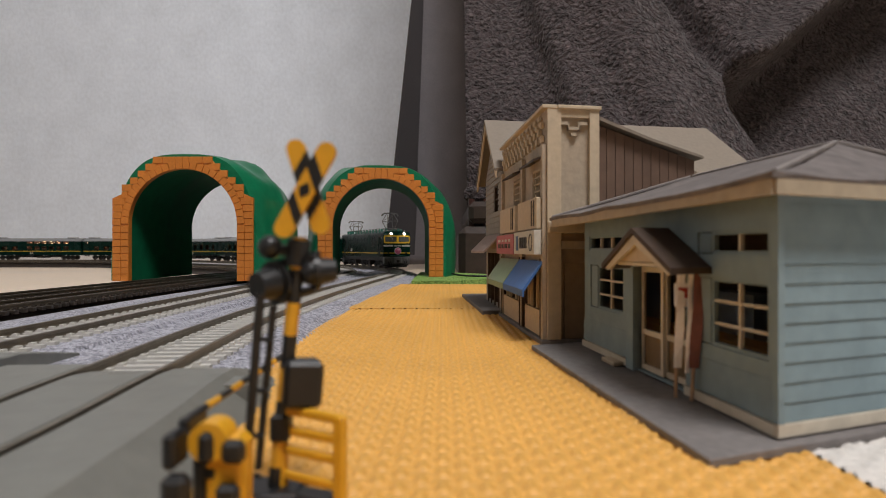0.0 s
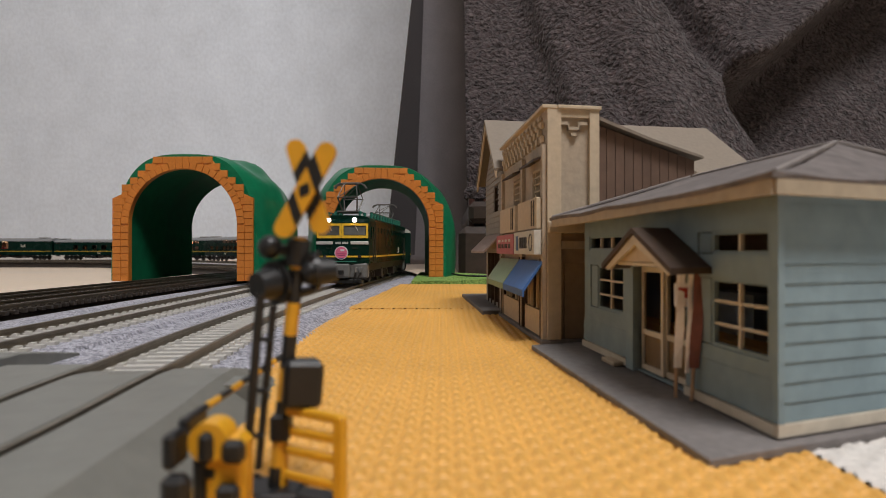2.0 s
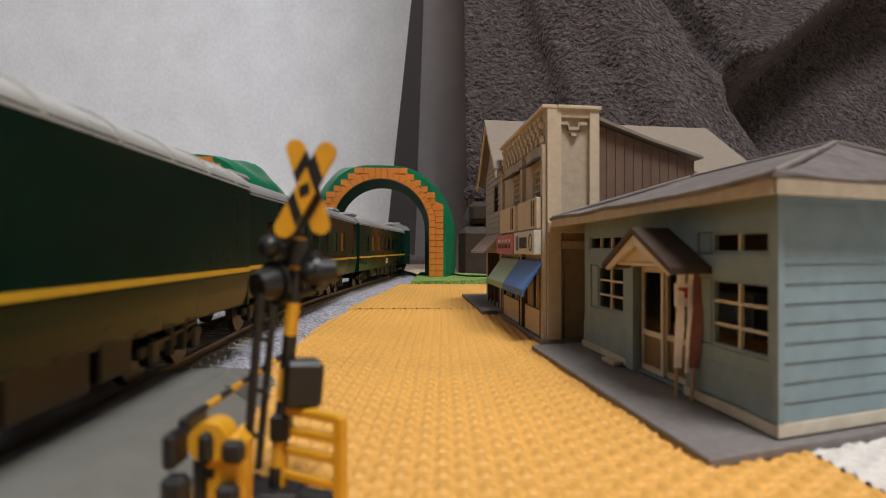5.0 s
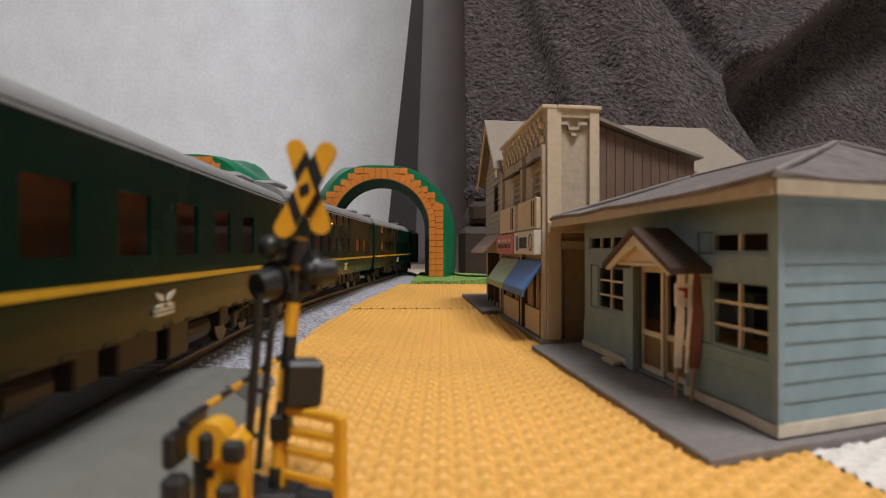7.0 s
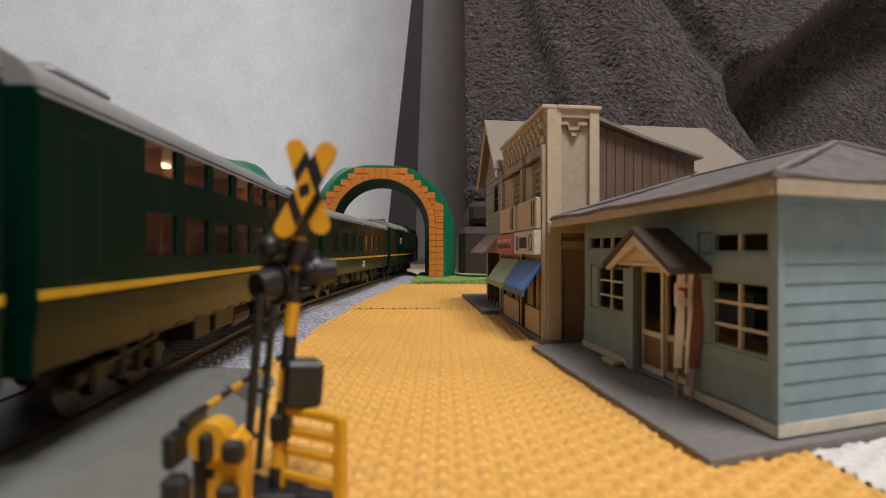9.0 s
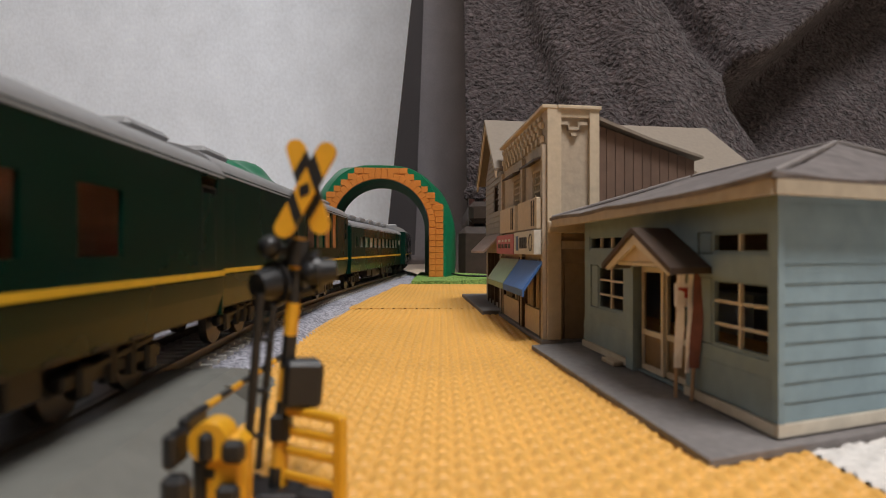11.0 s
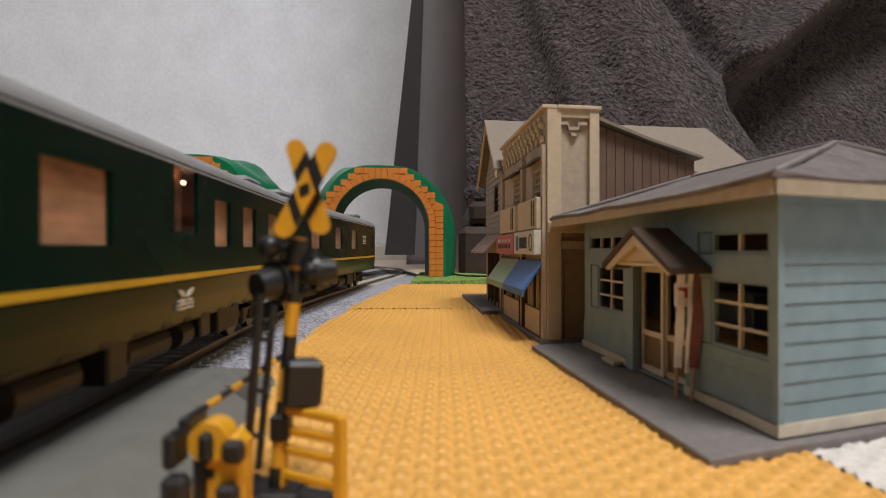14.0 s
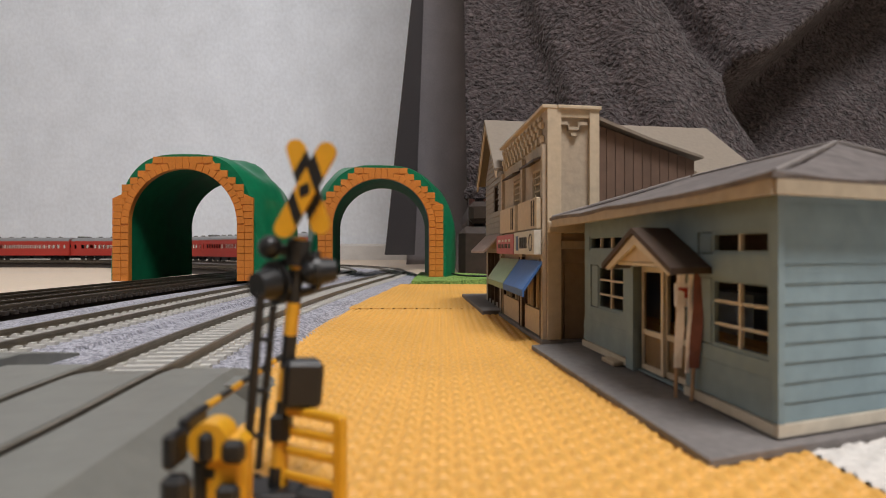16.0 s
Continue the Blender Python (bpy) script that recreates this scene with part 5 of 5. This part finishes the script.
            for a, b, c, d in MARK:
                xa, xb = sorted((logo + s * a, logo + s * b))
                box(bm, xa, xb, y0, y1, z + c, z + d)
            part("white_mark", bm, WHITEPAINT, t)
    return lower(t, height)


def low(xs, w=0.0095, z0=0.0226, z1=0.0325):
    return [(x, x + w, z0, z1) for x in xs]


deluxe_x = [0.0800 - k * 0.0206 for k in range(6)]
END_LIGHT = [(-0.1240, -0.1125, 0.0352, 0.0388)]
KINDS = {
    "power": lambda: make_coach(1, "dark green power coach with silver ribbed roof", low([0.030, 0.046], 0.006), "ribs", emblems=(), logo=0.098, lights=0, roof_mat=SILVER),
    "sleeper": lambda: make_coach(2, "dark green sleeping coach with gold stripe", low([-0.0746 + k * 0.0276 for k in range(6)], 0.0141) + low([0.0925], 0.0090) + END_LIGHT, emblems=((0.001, 0.0142, 0.0044),), lights=0.0276),
    "deluxe": lambda: make_coach(4, "dark green coach with two rows of windows", low(deluxe_x, 0.0152, 0.0222, 0.0287) + low([-0.0656, -0.0961], 0.0165, 0.0222, 0.0287) + low(deluxe_x, 0.0160, 0.0346, 0.0399) + END_LIGHT, emblems=((-0.010, 0.0142, 0.0042),), lights=0.0206, height=1.04, fittings="glow_bars"),
    "salon": lambda: make_coach(7, "dark green lounge coach with tall panorama windows", [(a, b, 0.0238, 0.0399) for a, b in ((-0.0827, -0.0655), (-0.0595, -0.0415), (-0.0370, -0.0180), (-0.0135, 0.0058))] + [(-0.1217, -0.1105, 0.0331, 0.0366), (-0.1217, -0.1105, 0.0283, 0.0316)], emblems=((0.048, 0.0300, 0.0060),), inner=SALON, lights=0, fittings="strings", height=1.04),
    "diner": lambda: make_coach(8, "dark green dining coach with roof ventilators", [(0.1085, 0.1160, 0.0255, 0.0331)] + low([0.0820 - k * 0.0206 for k in range(10)], 0.0178, 0.0255, 0.0331), "vents", inner=CABINPALE, lights=0.018, pane=PANE, glow=PALEGLOW, height=0.835, fittings="dining", emblems=((-0.1150, 0.0310, 0.0044),)),
    "suite": lambda: make_coach(9, "dark green suite coach with large cabin windows", [(0.0808, 0.0987, 0.0242, 0.0350), (0.0365, 0.0575, 0.0242, 0.0350), (-0.0070, 0.0082, 0.0270, 0.0398), (-0.0352, -0.0205, 0.0242, 0.0350), (-0.0656, -0.0490, 0.0242, 0.0350), (-0.1032, -0.0844, 0.0242, 0.0350)], emblems=((0.001, 0.0142, 0.0042),), lights=0.03, fittings="lit_panels"),
    "tail": lambda: make_coach(10, "dark green end coach with winged emblem", low([0.0705, 0.0122, -0.0410], 0.0212, 0.0238, 0.0350) + low([-0.1170], 0.0088, 0.0240, 0.0335), emblems=((-0.0730, 0.0298, 0.0064),), lights=0.04, doors=(0.105,), fittings="lit_panels"),
}


def make_loco():
    t = thing("electric_locomotive", "dark green electric locomotive with yellow window surrounds", "locomotive")
    F = 0.1105
    half = 0.0178
    wins = [(x, x + 0.0085, 0.0345, 0.0385) for x in (-0.068, -0.052, -0.036, -0.020, -0.004, 0.012, 0.028, 0.044, 0.060)]
    cab = [(0.0905, 0.0950, 0.0290, 0.0385), (-0.0950, -0.0905, 0.0290, 0.0385), (0.0985, 0.1040, 0.0300, 0.0385), (-0.1040, -0.0985, 0.0300, 0.0385)]
    side_pair(t, LOCO_GREEN, -F, F, cab, z0=0.0138, z1=0.0420, half=half, pane=PANE)
    for sy in (1, -1):
        for a, b, c, d in wins:
            part("louvre_window", pierced(a, b, *sorted((sy * (half + 0.0003), sy * (half - 0.0001))), c, d, [(a + 0.0006, b - 0.0006, c + 0.0006, d - 0.0006)]), LOCO_GREEN, t)
        for k in range(8):
            x = -0.070 + k * 0.018
            bm = BM()
            for q in range(7):
                box(bm, x, x + 0.013, *sorted((sy * (half + 0.0003), sy * (half - 0.0001))), 0.0215 + q * 0.0016, 0.0222 + q * 0.0016)
            part("louvre_panel", bm, LOCO_GREEN, t)
        for a, b in ((-F, -0.097), (-0.089, 0.089), (0.097, F)):
            part("stripe", box(BM(), a, b, *sorted((sy * (half + 0.0002), sy * (half - 0.0001))), 0.0178, 0.0190), STRIPE, t)
        bm = BM()
        for a, b, c, d in MARK:
            xa, xb = sorted((-0.0527 - sy * (a - 0.003) * 0.92, -0.0527 - sy * (b - 0.003) * 0.92))
            box(bm, xa, xb, *sorted((sy * (half + 0.0002), sy * (half - 0.0001))), 0.0203 + c * 0.52, 0.0203 + d * 0.52)
        part("white_mark", bm, WHITEPAINT, t)
        part("sill_beam", box(BM(), -F + 0.004, F - 0.004, *sorted((sy * 0.0150, sy * 0.0172)), 0.0118, 0.0137), UNDER, t)
        # handrails by the cab doors
        for x in (0.0865, 0.0975, -0.0865, -0.0975):
            part("handrail", rod(BM(), (x, sy * 0.0184, 0.0150), (x, sy * 0.0184, 0.0340), 0.00022, n=6), UNDERB, t)
    # the two cab fronts: slightly raked panels with a yellow mask round the windows
    for s in (1, -1):
        def at(d, y, z, s=s):
            return (s * (F + d), y, z)
        bm = BM()
        pts = [(0, 0.0138), (0.0022, 0.0138), (0.0022, 0.0262), (0.0010, 0.0410), (0.0, 0.0432)]
        n = 10
        cols = []
        for k in range(n + 1):
            y = half * (2 * k / n - 1)
            bow = 0.0036 * (1 - abs(y) / half)
            cols.append([bm.verts.new(at(d * 0.6 + (bow if d else 0), y, z)) for d, z in pts])
        for a, b in zip(cols, cols[1:]):
            for j in range(len(pts) - 1):
                bm.faces.new((a[j], a[j + 1], b[j + 1], b[j]))
        for c in (cols[0], cols[-1]):
            bm.faces.new(c)
        bmesh.ops.recalc_face_normals(bm, faces=bm.faces[:])
        front = part("cab_front", bm, LOCO_GREEN, t)
        # window band: frames proud of the panel, dark glass behind
        def veed(y0, s=s):
            """Lays a flat piece (along the face, outward, up) on one half of the face, which is bent like a shallow V."""
            k = 0.0036 / half * (1 if y0 >= 0 else -1)
            return Matrix(((-s * k, s, 0, s * (F + 0.0050)), (1, 0, 0, 0), (0, 0, 1, 0), (0, 0, 0, 1)))

        def face_piece(name, bm, material, parent, m, label=""):
            bmesh.ops.transform(bm, matrix=m, verts=bm.verts[:])
            bmesh.ops.recalc_face_normals(bm, faces=bm.faces[:])
            return part(name, bm, material, parent, label)
        for y0, y1 in ((-0.0172, -0.0001), (0.0001, 0.0172)):
            m = veed(y0)
            fr = face_piece("window_frame", pierced(y0, y1, -0.0002, 0.0006, 0.0305, 0.0402, [(y0 + 0.0013, y1 - 0.0013, 0.0323, 0.0387)]), STRIPE, front, m, "yellow window surround")
            face_piece("windscreen", box(BM(), y0 + 0.0014, y1 - 0.0014, -0.0002, 0.0002, 0.0323, 0.0388), mat("dark_windscreen", (0.10, 0.105, 0.10), 0.06, spread=0.35, bump=0, grain=60), fr, m)
            face_piece("rubber_seal", pierced(y0 + 0.0013, y1 - 0.0013, 0.0001, 0.0004, 0.0323, 0.0387, [(y0 + 0.0017, y1 - 0.0017, 0.0327, 0.0383)]), UNDER, fr, m)
            c = (y0 + y1) / 2
            face_piece("wiper", rod(BM(), (c - 0.0005, 0.0007, 0.0398), (c + 0.0022, 0.0007, 0.0352), 0.00018, n=6), SILVER, fr, m)
            ya, yb = (y0 - 0.0003, y1 - 0.0058) if y0 < 0 else (y0 + 0.0058, y1 + 0.0003)
            face_piece("trim_band", box(BM(), ya, yb, -0.0001, 0.0006, 0.0264, 0.0284, 0.0002), SILVER, front, m)
            for q in range(3):
                u = (1.0 + 1.35 * q) * 0.001 * (1 if y0 > 0 else -1)
                face_piece("number_bar", box(BM(), u - 0.0005, u + 0.0005, -0.0001, 0.0003, 0.0266, 0.0281), SILVER, front, m)
            face_piece("grab_handle", rod(BM(), (c - 0.002, 0.0006, 0.0240), (c + 0.002, 0.0006, 0.0240), 0.00018, n=6), UNDERB, front, m)
            for ya, yb in ((0.0, 0.0108), (0.0126, 0.0178)):
                u0, u1 = sorted((ya * (1 if y0 > 0 else -1), yb * (1 if y0 > 0 else -1)))
                face_piece("stripe", box(BM(), u0, u1, -0.0001, 0.0003, 0.0179, 0.0190), STRIPE, front, m)
            hl = part("headlight", rod(BM(), at(0.0006, c, 0.0424), at(0.0040, c, 0.0424), 0.0018, n=18), UNDER, front)
            part("lens", rod(BM(), at(0.0036, c, 0.0424), at(0.0056, c, 0.0424), 0.0015, n=18), HEADLIGHT, hl)
        for y in (-0.0117, 0.0117):
            part("tail_lamp", rod(BM(), at(0.0015, y, 0.0185), at(0.0038, y, 0.0185), 0.0011, n=12), UNDER, front)
        part("grab_rail", rod(BM(), at(0.0058, -0.0100, 0.0152), at(0.0058, 0.0100, 0.0152), 0.0003, n=6), TEAL, front)
        if s > 0:
            hm = part("headmark", rod(BM(), at(0.0048, 0, 0.0209), at(0.0060, 0, 0.0209), 0.0044, n=32), mat("headmark_rim", (0.62, 0.60, 0.60), 0.4), front, "round pink headmark")
            part("disc", rod(BM(), at(0.0058, 0, 0.0209), at(0.0063, 0, 0.0209), 0.0039, n=32), mat("headmark_pink", (0.62, 0.13, 0.24), 0.4), hm)
            for z, w in ((0.0200, 0.0030), (0.0190, 0.0024)):
                part("letter_bar", box(BM(), *sorted((s * (F + 0.0061), s * (F + 0.0065))), -w, w, z, z + 0.0005), mat("headmark_dark", (0.30, 0.05, 0.12), 0.4), hm)
            part("pale_shape", box(BM(), *sorted((s * (F + 0.0061), s * (F + 0.0065))), -0.0006, 0.0022, 0.0218, 0.0232, 0.0002), mat("headmark_rim", (0.6, 0.6, 0.6)), hm)
            part("blue_shape", box(BM(), *sorted((s * (F + 0.0061), s * (F + 0.0065))), -0.0016, 0.0016, 0.0170, 0.0176, 0.0002), mat("headmark_blue", (0.08, 0.04, 0.18), 0.4), hm)
        # buffer beam, skirt, coupler and hoses
        bb = part("buffer_beam", box(BM(), *sorted((s * (F - 0.006), s * (F + 0.0030))), -0.0170, 0.0170, 0.0040, 0.0142, 0.0012), SKIRT, t)
        part("coupler_box", box(BM(), *sorted((s * (F + 0.0020), s * (F + 0.0062))), -0.0055, 0.0055, 0.0046, 0.0136, 0.0008), SKIRT, bb)
        part("coupler", box(BM(), *sorted((s * (F + 0.003), s * (F + 0.0085))), -0.0018, 0.0018, 0.0068, 0.0098, 0.0005), UNDER, bb)
        for y in (-0.0125, -0.0095, 0.0095, 0.0125):
            part("jumper_box", box(BM(), *sorted((s * (F + 0.0022), s * (F + 0.0048))), y - 0.0011, y + 0.0011, 0.0078, 0.0112, 0.0003), SKIRT, bb)
            part("hose", rod(BM(), at(0.0045, y, 0.0080), at(0.0052, y * 0.8, 0.0022), 0.0005, n=6), UNDER, bb)
        part("snow_plough", box(BM(), *sorted((s * (F - 0.002), s * (F + 0.0040))), -0.0130, 0.0130, 0.0008, 0.0034, 0.0006), UNDER, bb)
        part("step", box(BM(), *sorted((s * (F - 0.010), s * (F - 0.004))), -0.0172, 0.0172, 0.0025, 0.0040), UNDER, bb)
    # bodyside underframe and bogies
    for x in (-0.073, 0.0, 0.073):
        bogie(t, x, 2, 0.030)
    part("floor", box(BM(), -F + 0.002, F - 0.002, -0.0160, 0.0160, 0.0088, 0.0124), UNDER, t)
    for x in (-0.040, 0.034):
        for sy in (1, -1):
            part("battery_box", box(BM(), x, x + 0.009, *sorted((sy * 0.010, sy * 0.0165)), 0.0030, 0.0104, 0.0004), UNDERB, t)
    part("roof", arch_roof(BM(), -F, F, half + 0.0002, 0.0418, 0.0040, 3.2), LOCO_GREEN, t, smooth=True)
    part("interior", box(BM(), -0.086, 0.086, -0.0160, 0.0160, 0.0126, 0.0410), UNDER, t)
    for s in (1, -1):
        part("driver_desk", box(BM(), *sorted((s * 0.100, s * 0.108)), -0.013, 0.013, 0.0126, 0.0300), TEAL, t)
    # roof gear
    for x in np.linspace(-0.084, 0.084, 12):
        for sy in (1, -1):
            part("insulator", rod(BM(), (x, sy * 0.0150, 0.0440), (x, sy * 0.0150, 0.0488), 0.0011, n=8), TEAL, t)
    for sy in (1, -1):
        part("roof_conductor", rod(BM(), (-0.086, sy * 0.0150, 0.0489), (0.086, sy * 0.0150, 0.0489), 0.00035, n=6), PANTO, t)
    for x, w in ((-0.045, 0.03), (0.0, 0.03), (0.040, 0.024)):
        part("resistor_box", box(BM(), x - w / 2, x + w / 2, -0.0090, 0.0090, 0.0450, 0.0480, 0.0008), SKIRT, t)
    for cx, reach in ((0.082, 1.10), (-0.096, 0.84)):      # reach and rear place scaled to fit the camera's view
        p = part("pantograph", box(BM(), cx - 0.011, cx + 0.011, -0.0075, 0.0075, 0.0485, 0.0497, 0.0003), PANTO, t)
        for ex in (-1, 1):
            for sy in (1, -1):
                part("insulator", rod(BM(), (cx + ex * 0.009, sy * 0.0085, 0.0448), (cx + ex * 0.009, sy * 0.0085, 0.0492), 0.0013, n=10), TEAL, p)
                k = (cx + ex * 0.0125, sy * 0.0068, 0.0580)
                part("lower_arm", rod(BM(), (cx + ex * 0.003, sy * 0.0050, 0.0498), k, 0.00055, n=6), PANTO, p)
                part("upper_arm", rod(BM(), k, (cx + ex * 0.0015, sy * 0.0045, 0.0668), 0.00035, n=6), PANTO, p)
            part("cross_brace", rod(BM(), (cx + ex * 0.0125, -0.0068, 0.0580), (cx + ex * 0.0015, 0.0055, 0.0668), 0.00025, n=6), PANTO, p)
            part("tie_bar", rod(BM(), (cx + ex * 0.0125, -0.0068, 0.0580), (cx + ex * 0.0125, 0.0068, 0.0580), 0.00035, n=6), PANTO, p)
            bm = BM()
            for a, b in (((-0.0072, 0.0674), (0.0072, 0.0674)), ((0.0072, 0.0674), (0.0098, 0.0662)), ((0.0098, 0.0662), (0.0112, 0.0642)), ((-0.0072, 0.0674), (-0.0098, 0.0662)), ((-0.0098, 0.0662), (-0.0112, 0.0642))):
                rod(bm, (cx + ex * 0.0022, a[0], a[1]), (cx + ex * 0.0022, b[0], b[1]), 0.0006, n=6)
            part("collector_shoe", bm, PANTO, p)
        for ob in p.children:
            for v in ob.data.vertices:
                if v.co.z > 0.0497:
                    v.co.z = 0.0497 + (v.co.z - 0.0497) * reach
    part("horn", rod(BM(), (0.100, 0.012, 0.0445), (0.106, 0.012, 0.0462), 0.0008), SILVER, t)
    part("whistle", rod(BM(), (0.104, -0.013, 0.0440), (0.104, -0.013, 0.0478), 0.0007), PANTO, t)
    return t


def make_railcar():
    t = thing("red_railcar", "red diesel railcar with grey roof and vents", "railway coach", group="red railcars on the inner track")
    RED = mat("railcar_red", (0.50, 0.045, 0.030), 0.4, spread=0.06, bump=0.02)
    Lh = 0.1210
    holes = [(-0.112, -0.106, 0.0250, 0.0335)] + [(-0.092 + k * 0.0127, -0.092 + k * 0.0127 + 0.0098, 0.0255, 0.0330) for k in range(15)] + [(0.107, 0.113, 0.0250, 0.0335)]
    side_pair(t, RED, -Lh, Lh, holes, z0=0.0105, z1=0.0410, pane=PANE)
    for s in (1, -1):
        e = part("end_wall", pierced(-0.0178, 0.0178, 0, 0.0010, 0.0105, 0.0425, [(-0.0148, -0.0068, 0.0275, 0.0340), (-0.0045, 0.0045, 0.0275, 0.0340), (0.0068, 0.0148, 0.0275, 0.0340)]), RED, t, m=Matrix(((0, s, 0, s * (Lh - 0.0004)), (1, 0, 0, 0), (0, 0, 1, 0), (0, 0, 0, 1))))
        part("inner_wall", box(BM(), *sorted((s * (Lh - 0.006), s * (Lh - 0.005))), -0.016, 0.016, 0.0112, 0.0400), UNDER, t)
        hl = part("headlight", rod(BM(), (s * Lh, 0, 0.0378), (s * (Lh + 0.0016), 0, 0.0378), 0.0015, n=14), SILVER, t)
        part("lens", ball(BM(), (s * (Lh + 0.0015), 0, 0.0378), 0.0015, 10), mat("white_lamp", (1, 1, 1), 0.3, emit=(0.85, 0.92, 1.0, 14.0)), hl)
        part("buffer_beam", box(BM(), *sorted((s * (Lh - 0.004), s * (Lh + 0.001))), -0.014, 0.014, 0.0045, 0.0104, 0.0006), UNDER, t)
        part("coupler", box(BM(), *sorted((s * Lh, s * (Lh + 0.0045))), -0.0015, 0.0015, 0.0070, 0.0098), UNDER, t)
        bogie(t, s * 0.083)
    part("roof", arch_roof(BM(), -Lh, Lh, 0.0181, 0.0408, 0.0075), ROOFGREY, t, smooth=True)
    part("floor", box(BM(), -Lh + 0.001, Lh - 0.001, -0.0168, 0.0168, 0.0092, 0.0110), UNDER, t)
    bm = BM()
    for k in range(12):
        for sy in (1, -1):
            box(bm, -0.095 + k * 0.016, -0.089 + k * 0.016, sy * 0.0060, sy * 0.0060 + sy * 0.008, 0.0112, 0.0240)
    part("seats", bm, mat("seat_blue", (0.05, 0.08, 0.16), 0.7), t)
    for k in range(6):
        x = -0.085 + k * 0.034
        part("roof_vent", box(BM(), x - 0.0035, x + 0.0035, -0.003, 0.003, 0.0478, 0.0502, 0.0006), SKIRT, t)
    part("air_conditioner", box(BM(), -0.113, -0.093, -0.0080, 0.0080, 0.0470, 0.0510, 0.0008), SKIRT, t)
    for a, b in ((-0.055, -0.030), (-0.020, 0.012), (0.022, 0.052)):
        part("equipment_box", box(BM(), a, b, -0.0145, 0.0145, 0.0035, 0.0092, 0.0004), UNDER, t)
    return t


ORDER = ["power", "sleeper", "sleeper", "deluxe", "deluxe", "sleeper", "salon", "diner", "suite", "tail"]
made_kinds = {}
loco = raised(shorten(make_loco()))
CARS.append((loco, 0.0895, 0.099))
place = 0.178
for k in ORDER:
    if k in made_kinds:
        c = copy_thing(made_kinds[k], Matrix())
    else:
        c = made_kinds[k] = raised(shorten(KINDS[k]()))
    CARS.append((c, place + 0.10375, 0.137))
    place += 0.2075
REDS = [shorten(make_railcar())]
for k in range(6):
    REDS.append(copy_thing(REDS[0], Matrix()))

# distance that the nose has run past the signal, time by time
RUN_T = (-1, 0, 1, 1.5, 2, 3, 3.5, 4, 6.5, 7.5, 8.5, 9, 12.5, 13.5, 14, 14.5, 15, 15.5, 16, 17)
RUN_D = (-0.790, -0.645, -0.500, -0.405, -0.294, -0.0725, 0.0425, 0.1416, 0.6095, 0.7815, 0.960, 1.047, 1.6585, 1.8440, 1.932, 2.018, 2.110, 2.198, 2.320, 2.560)
# where the red train's head stands on its track: it draws up through the curve, waits, and backs out
RED_T = (0.0, 2.5, 3.5, 8.0, 12.0, 14.4, 14.8, 15.4, 16.0)
RED_D = (0.690, 0.168, -0.045, -0.940, -1.110, -1.110, -1.085, -0.900, -0.740)


def eased(t, ts, ds):
    """A smooth run through the given places: cubic, with slopes that never overshoot."""
    h, d = np.diff(ts), np.diff(ds)
    m = d / h
    s = np.concatenate(([m[0]], [0 if a * b <= 0 else 2 * a * b / (a + b) for a, b in zip(m, m[1:])], [m[-1]]))
    i = int(np.clip(np.searchsorted(ts, t) - 1, 0, len(h) - 1))
    u = (t - ts[i]) / h[i]
    return ((2 * u ** 3 - 3 * u ** 2 + 1) * ds[i] + (u ** 3 - 2 * u ** 2 + u) * h[i] * s[i] + (-2 * u ** 3 + 3 * u ** 2) * ds[i + 1] + (u ** 3 - u ** 2) * h[i] * s[i + 1])


def pose_on(line, s_mid, bogies):
    a, b = line.at(s_mid - bogies / 2), line.at(s_mid + bogies / 2)
    c, d = (a + b) / 2, a - b
    return pose(c[0], c[1], RAIL, 0, 0, math.degrees(math.atan2(d[1], d[0])))


def motions():
    nose = MAIN.s_of_y(0.1010)
    for car, back, bogies in CARS:
        walk(car, [(k / 5, pose_on(MAIN, nose - eased(k / 5, RUN_T, RUN_D) + back, bogies)) for k in range(81)])
    curve = float(np.argmin(np.abs(SECOND.p[:, 0] + 0.750))) * SECOND.step
    for n, car in enumerate(REDS):
        walk(car, [(k / 5, pose_on(SECOND, curve + eased(k / 5, RED_T, RED_D) + 0.0975 + 0.195 * n, 0.1295)) for k in range(81)])


motions()
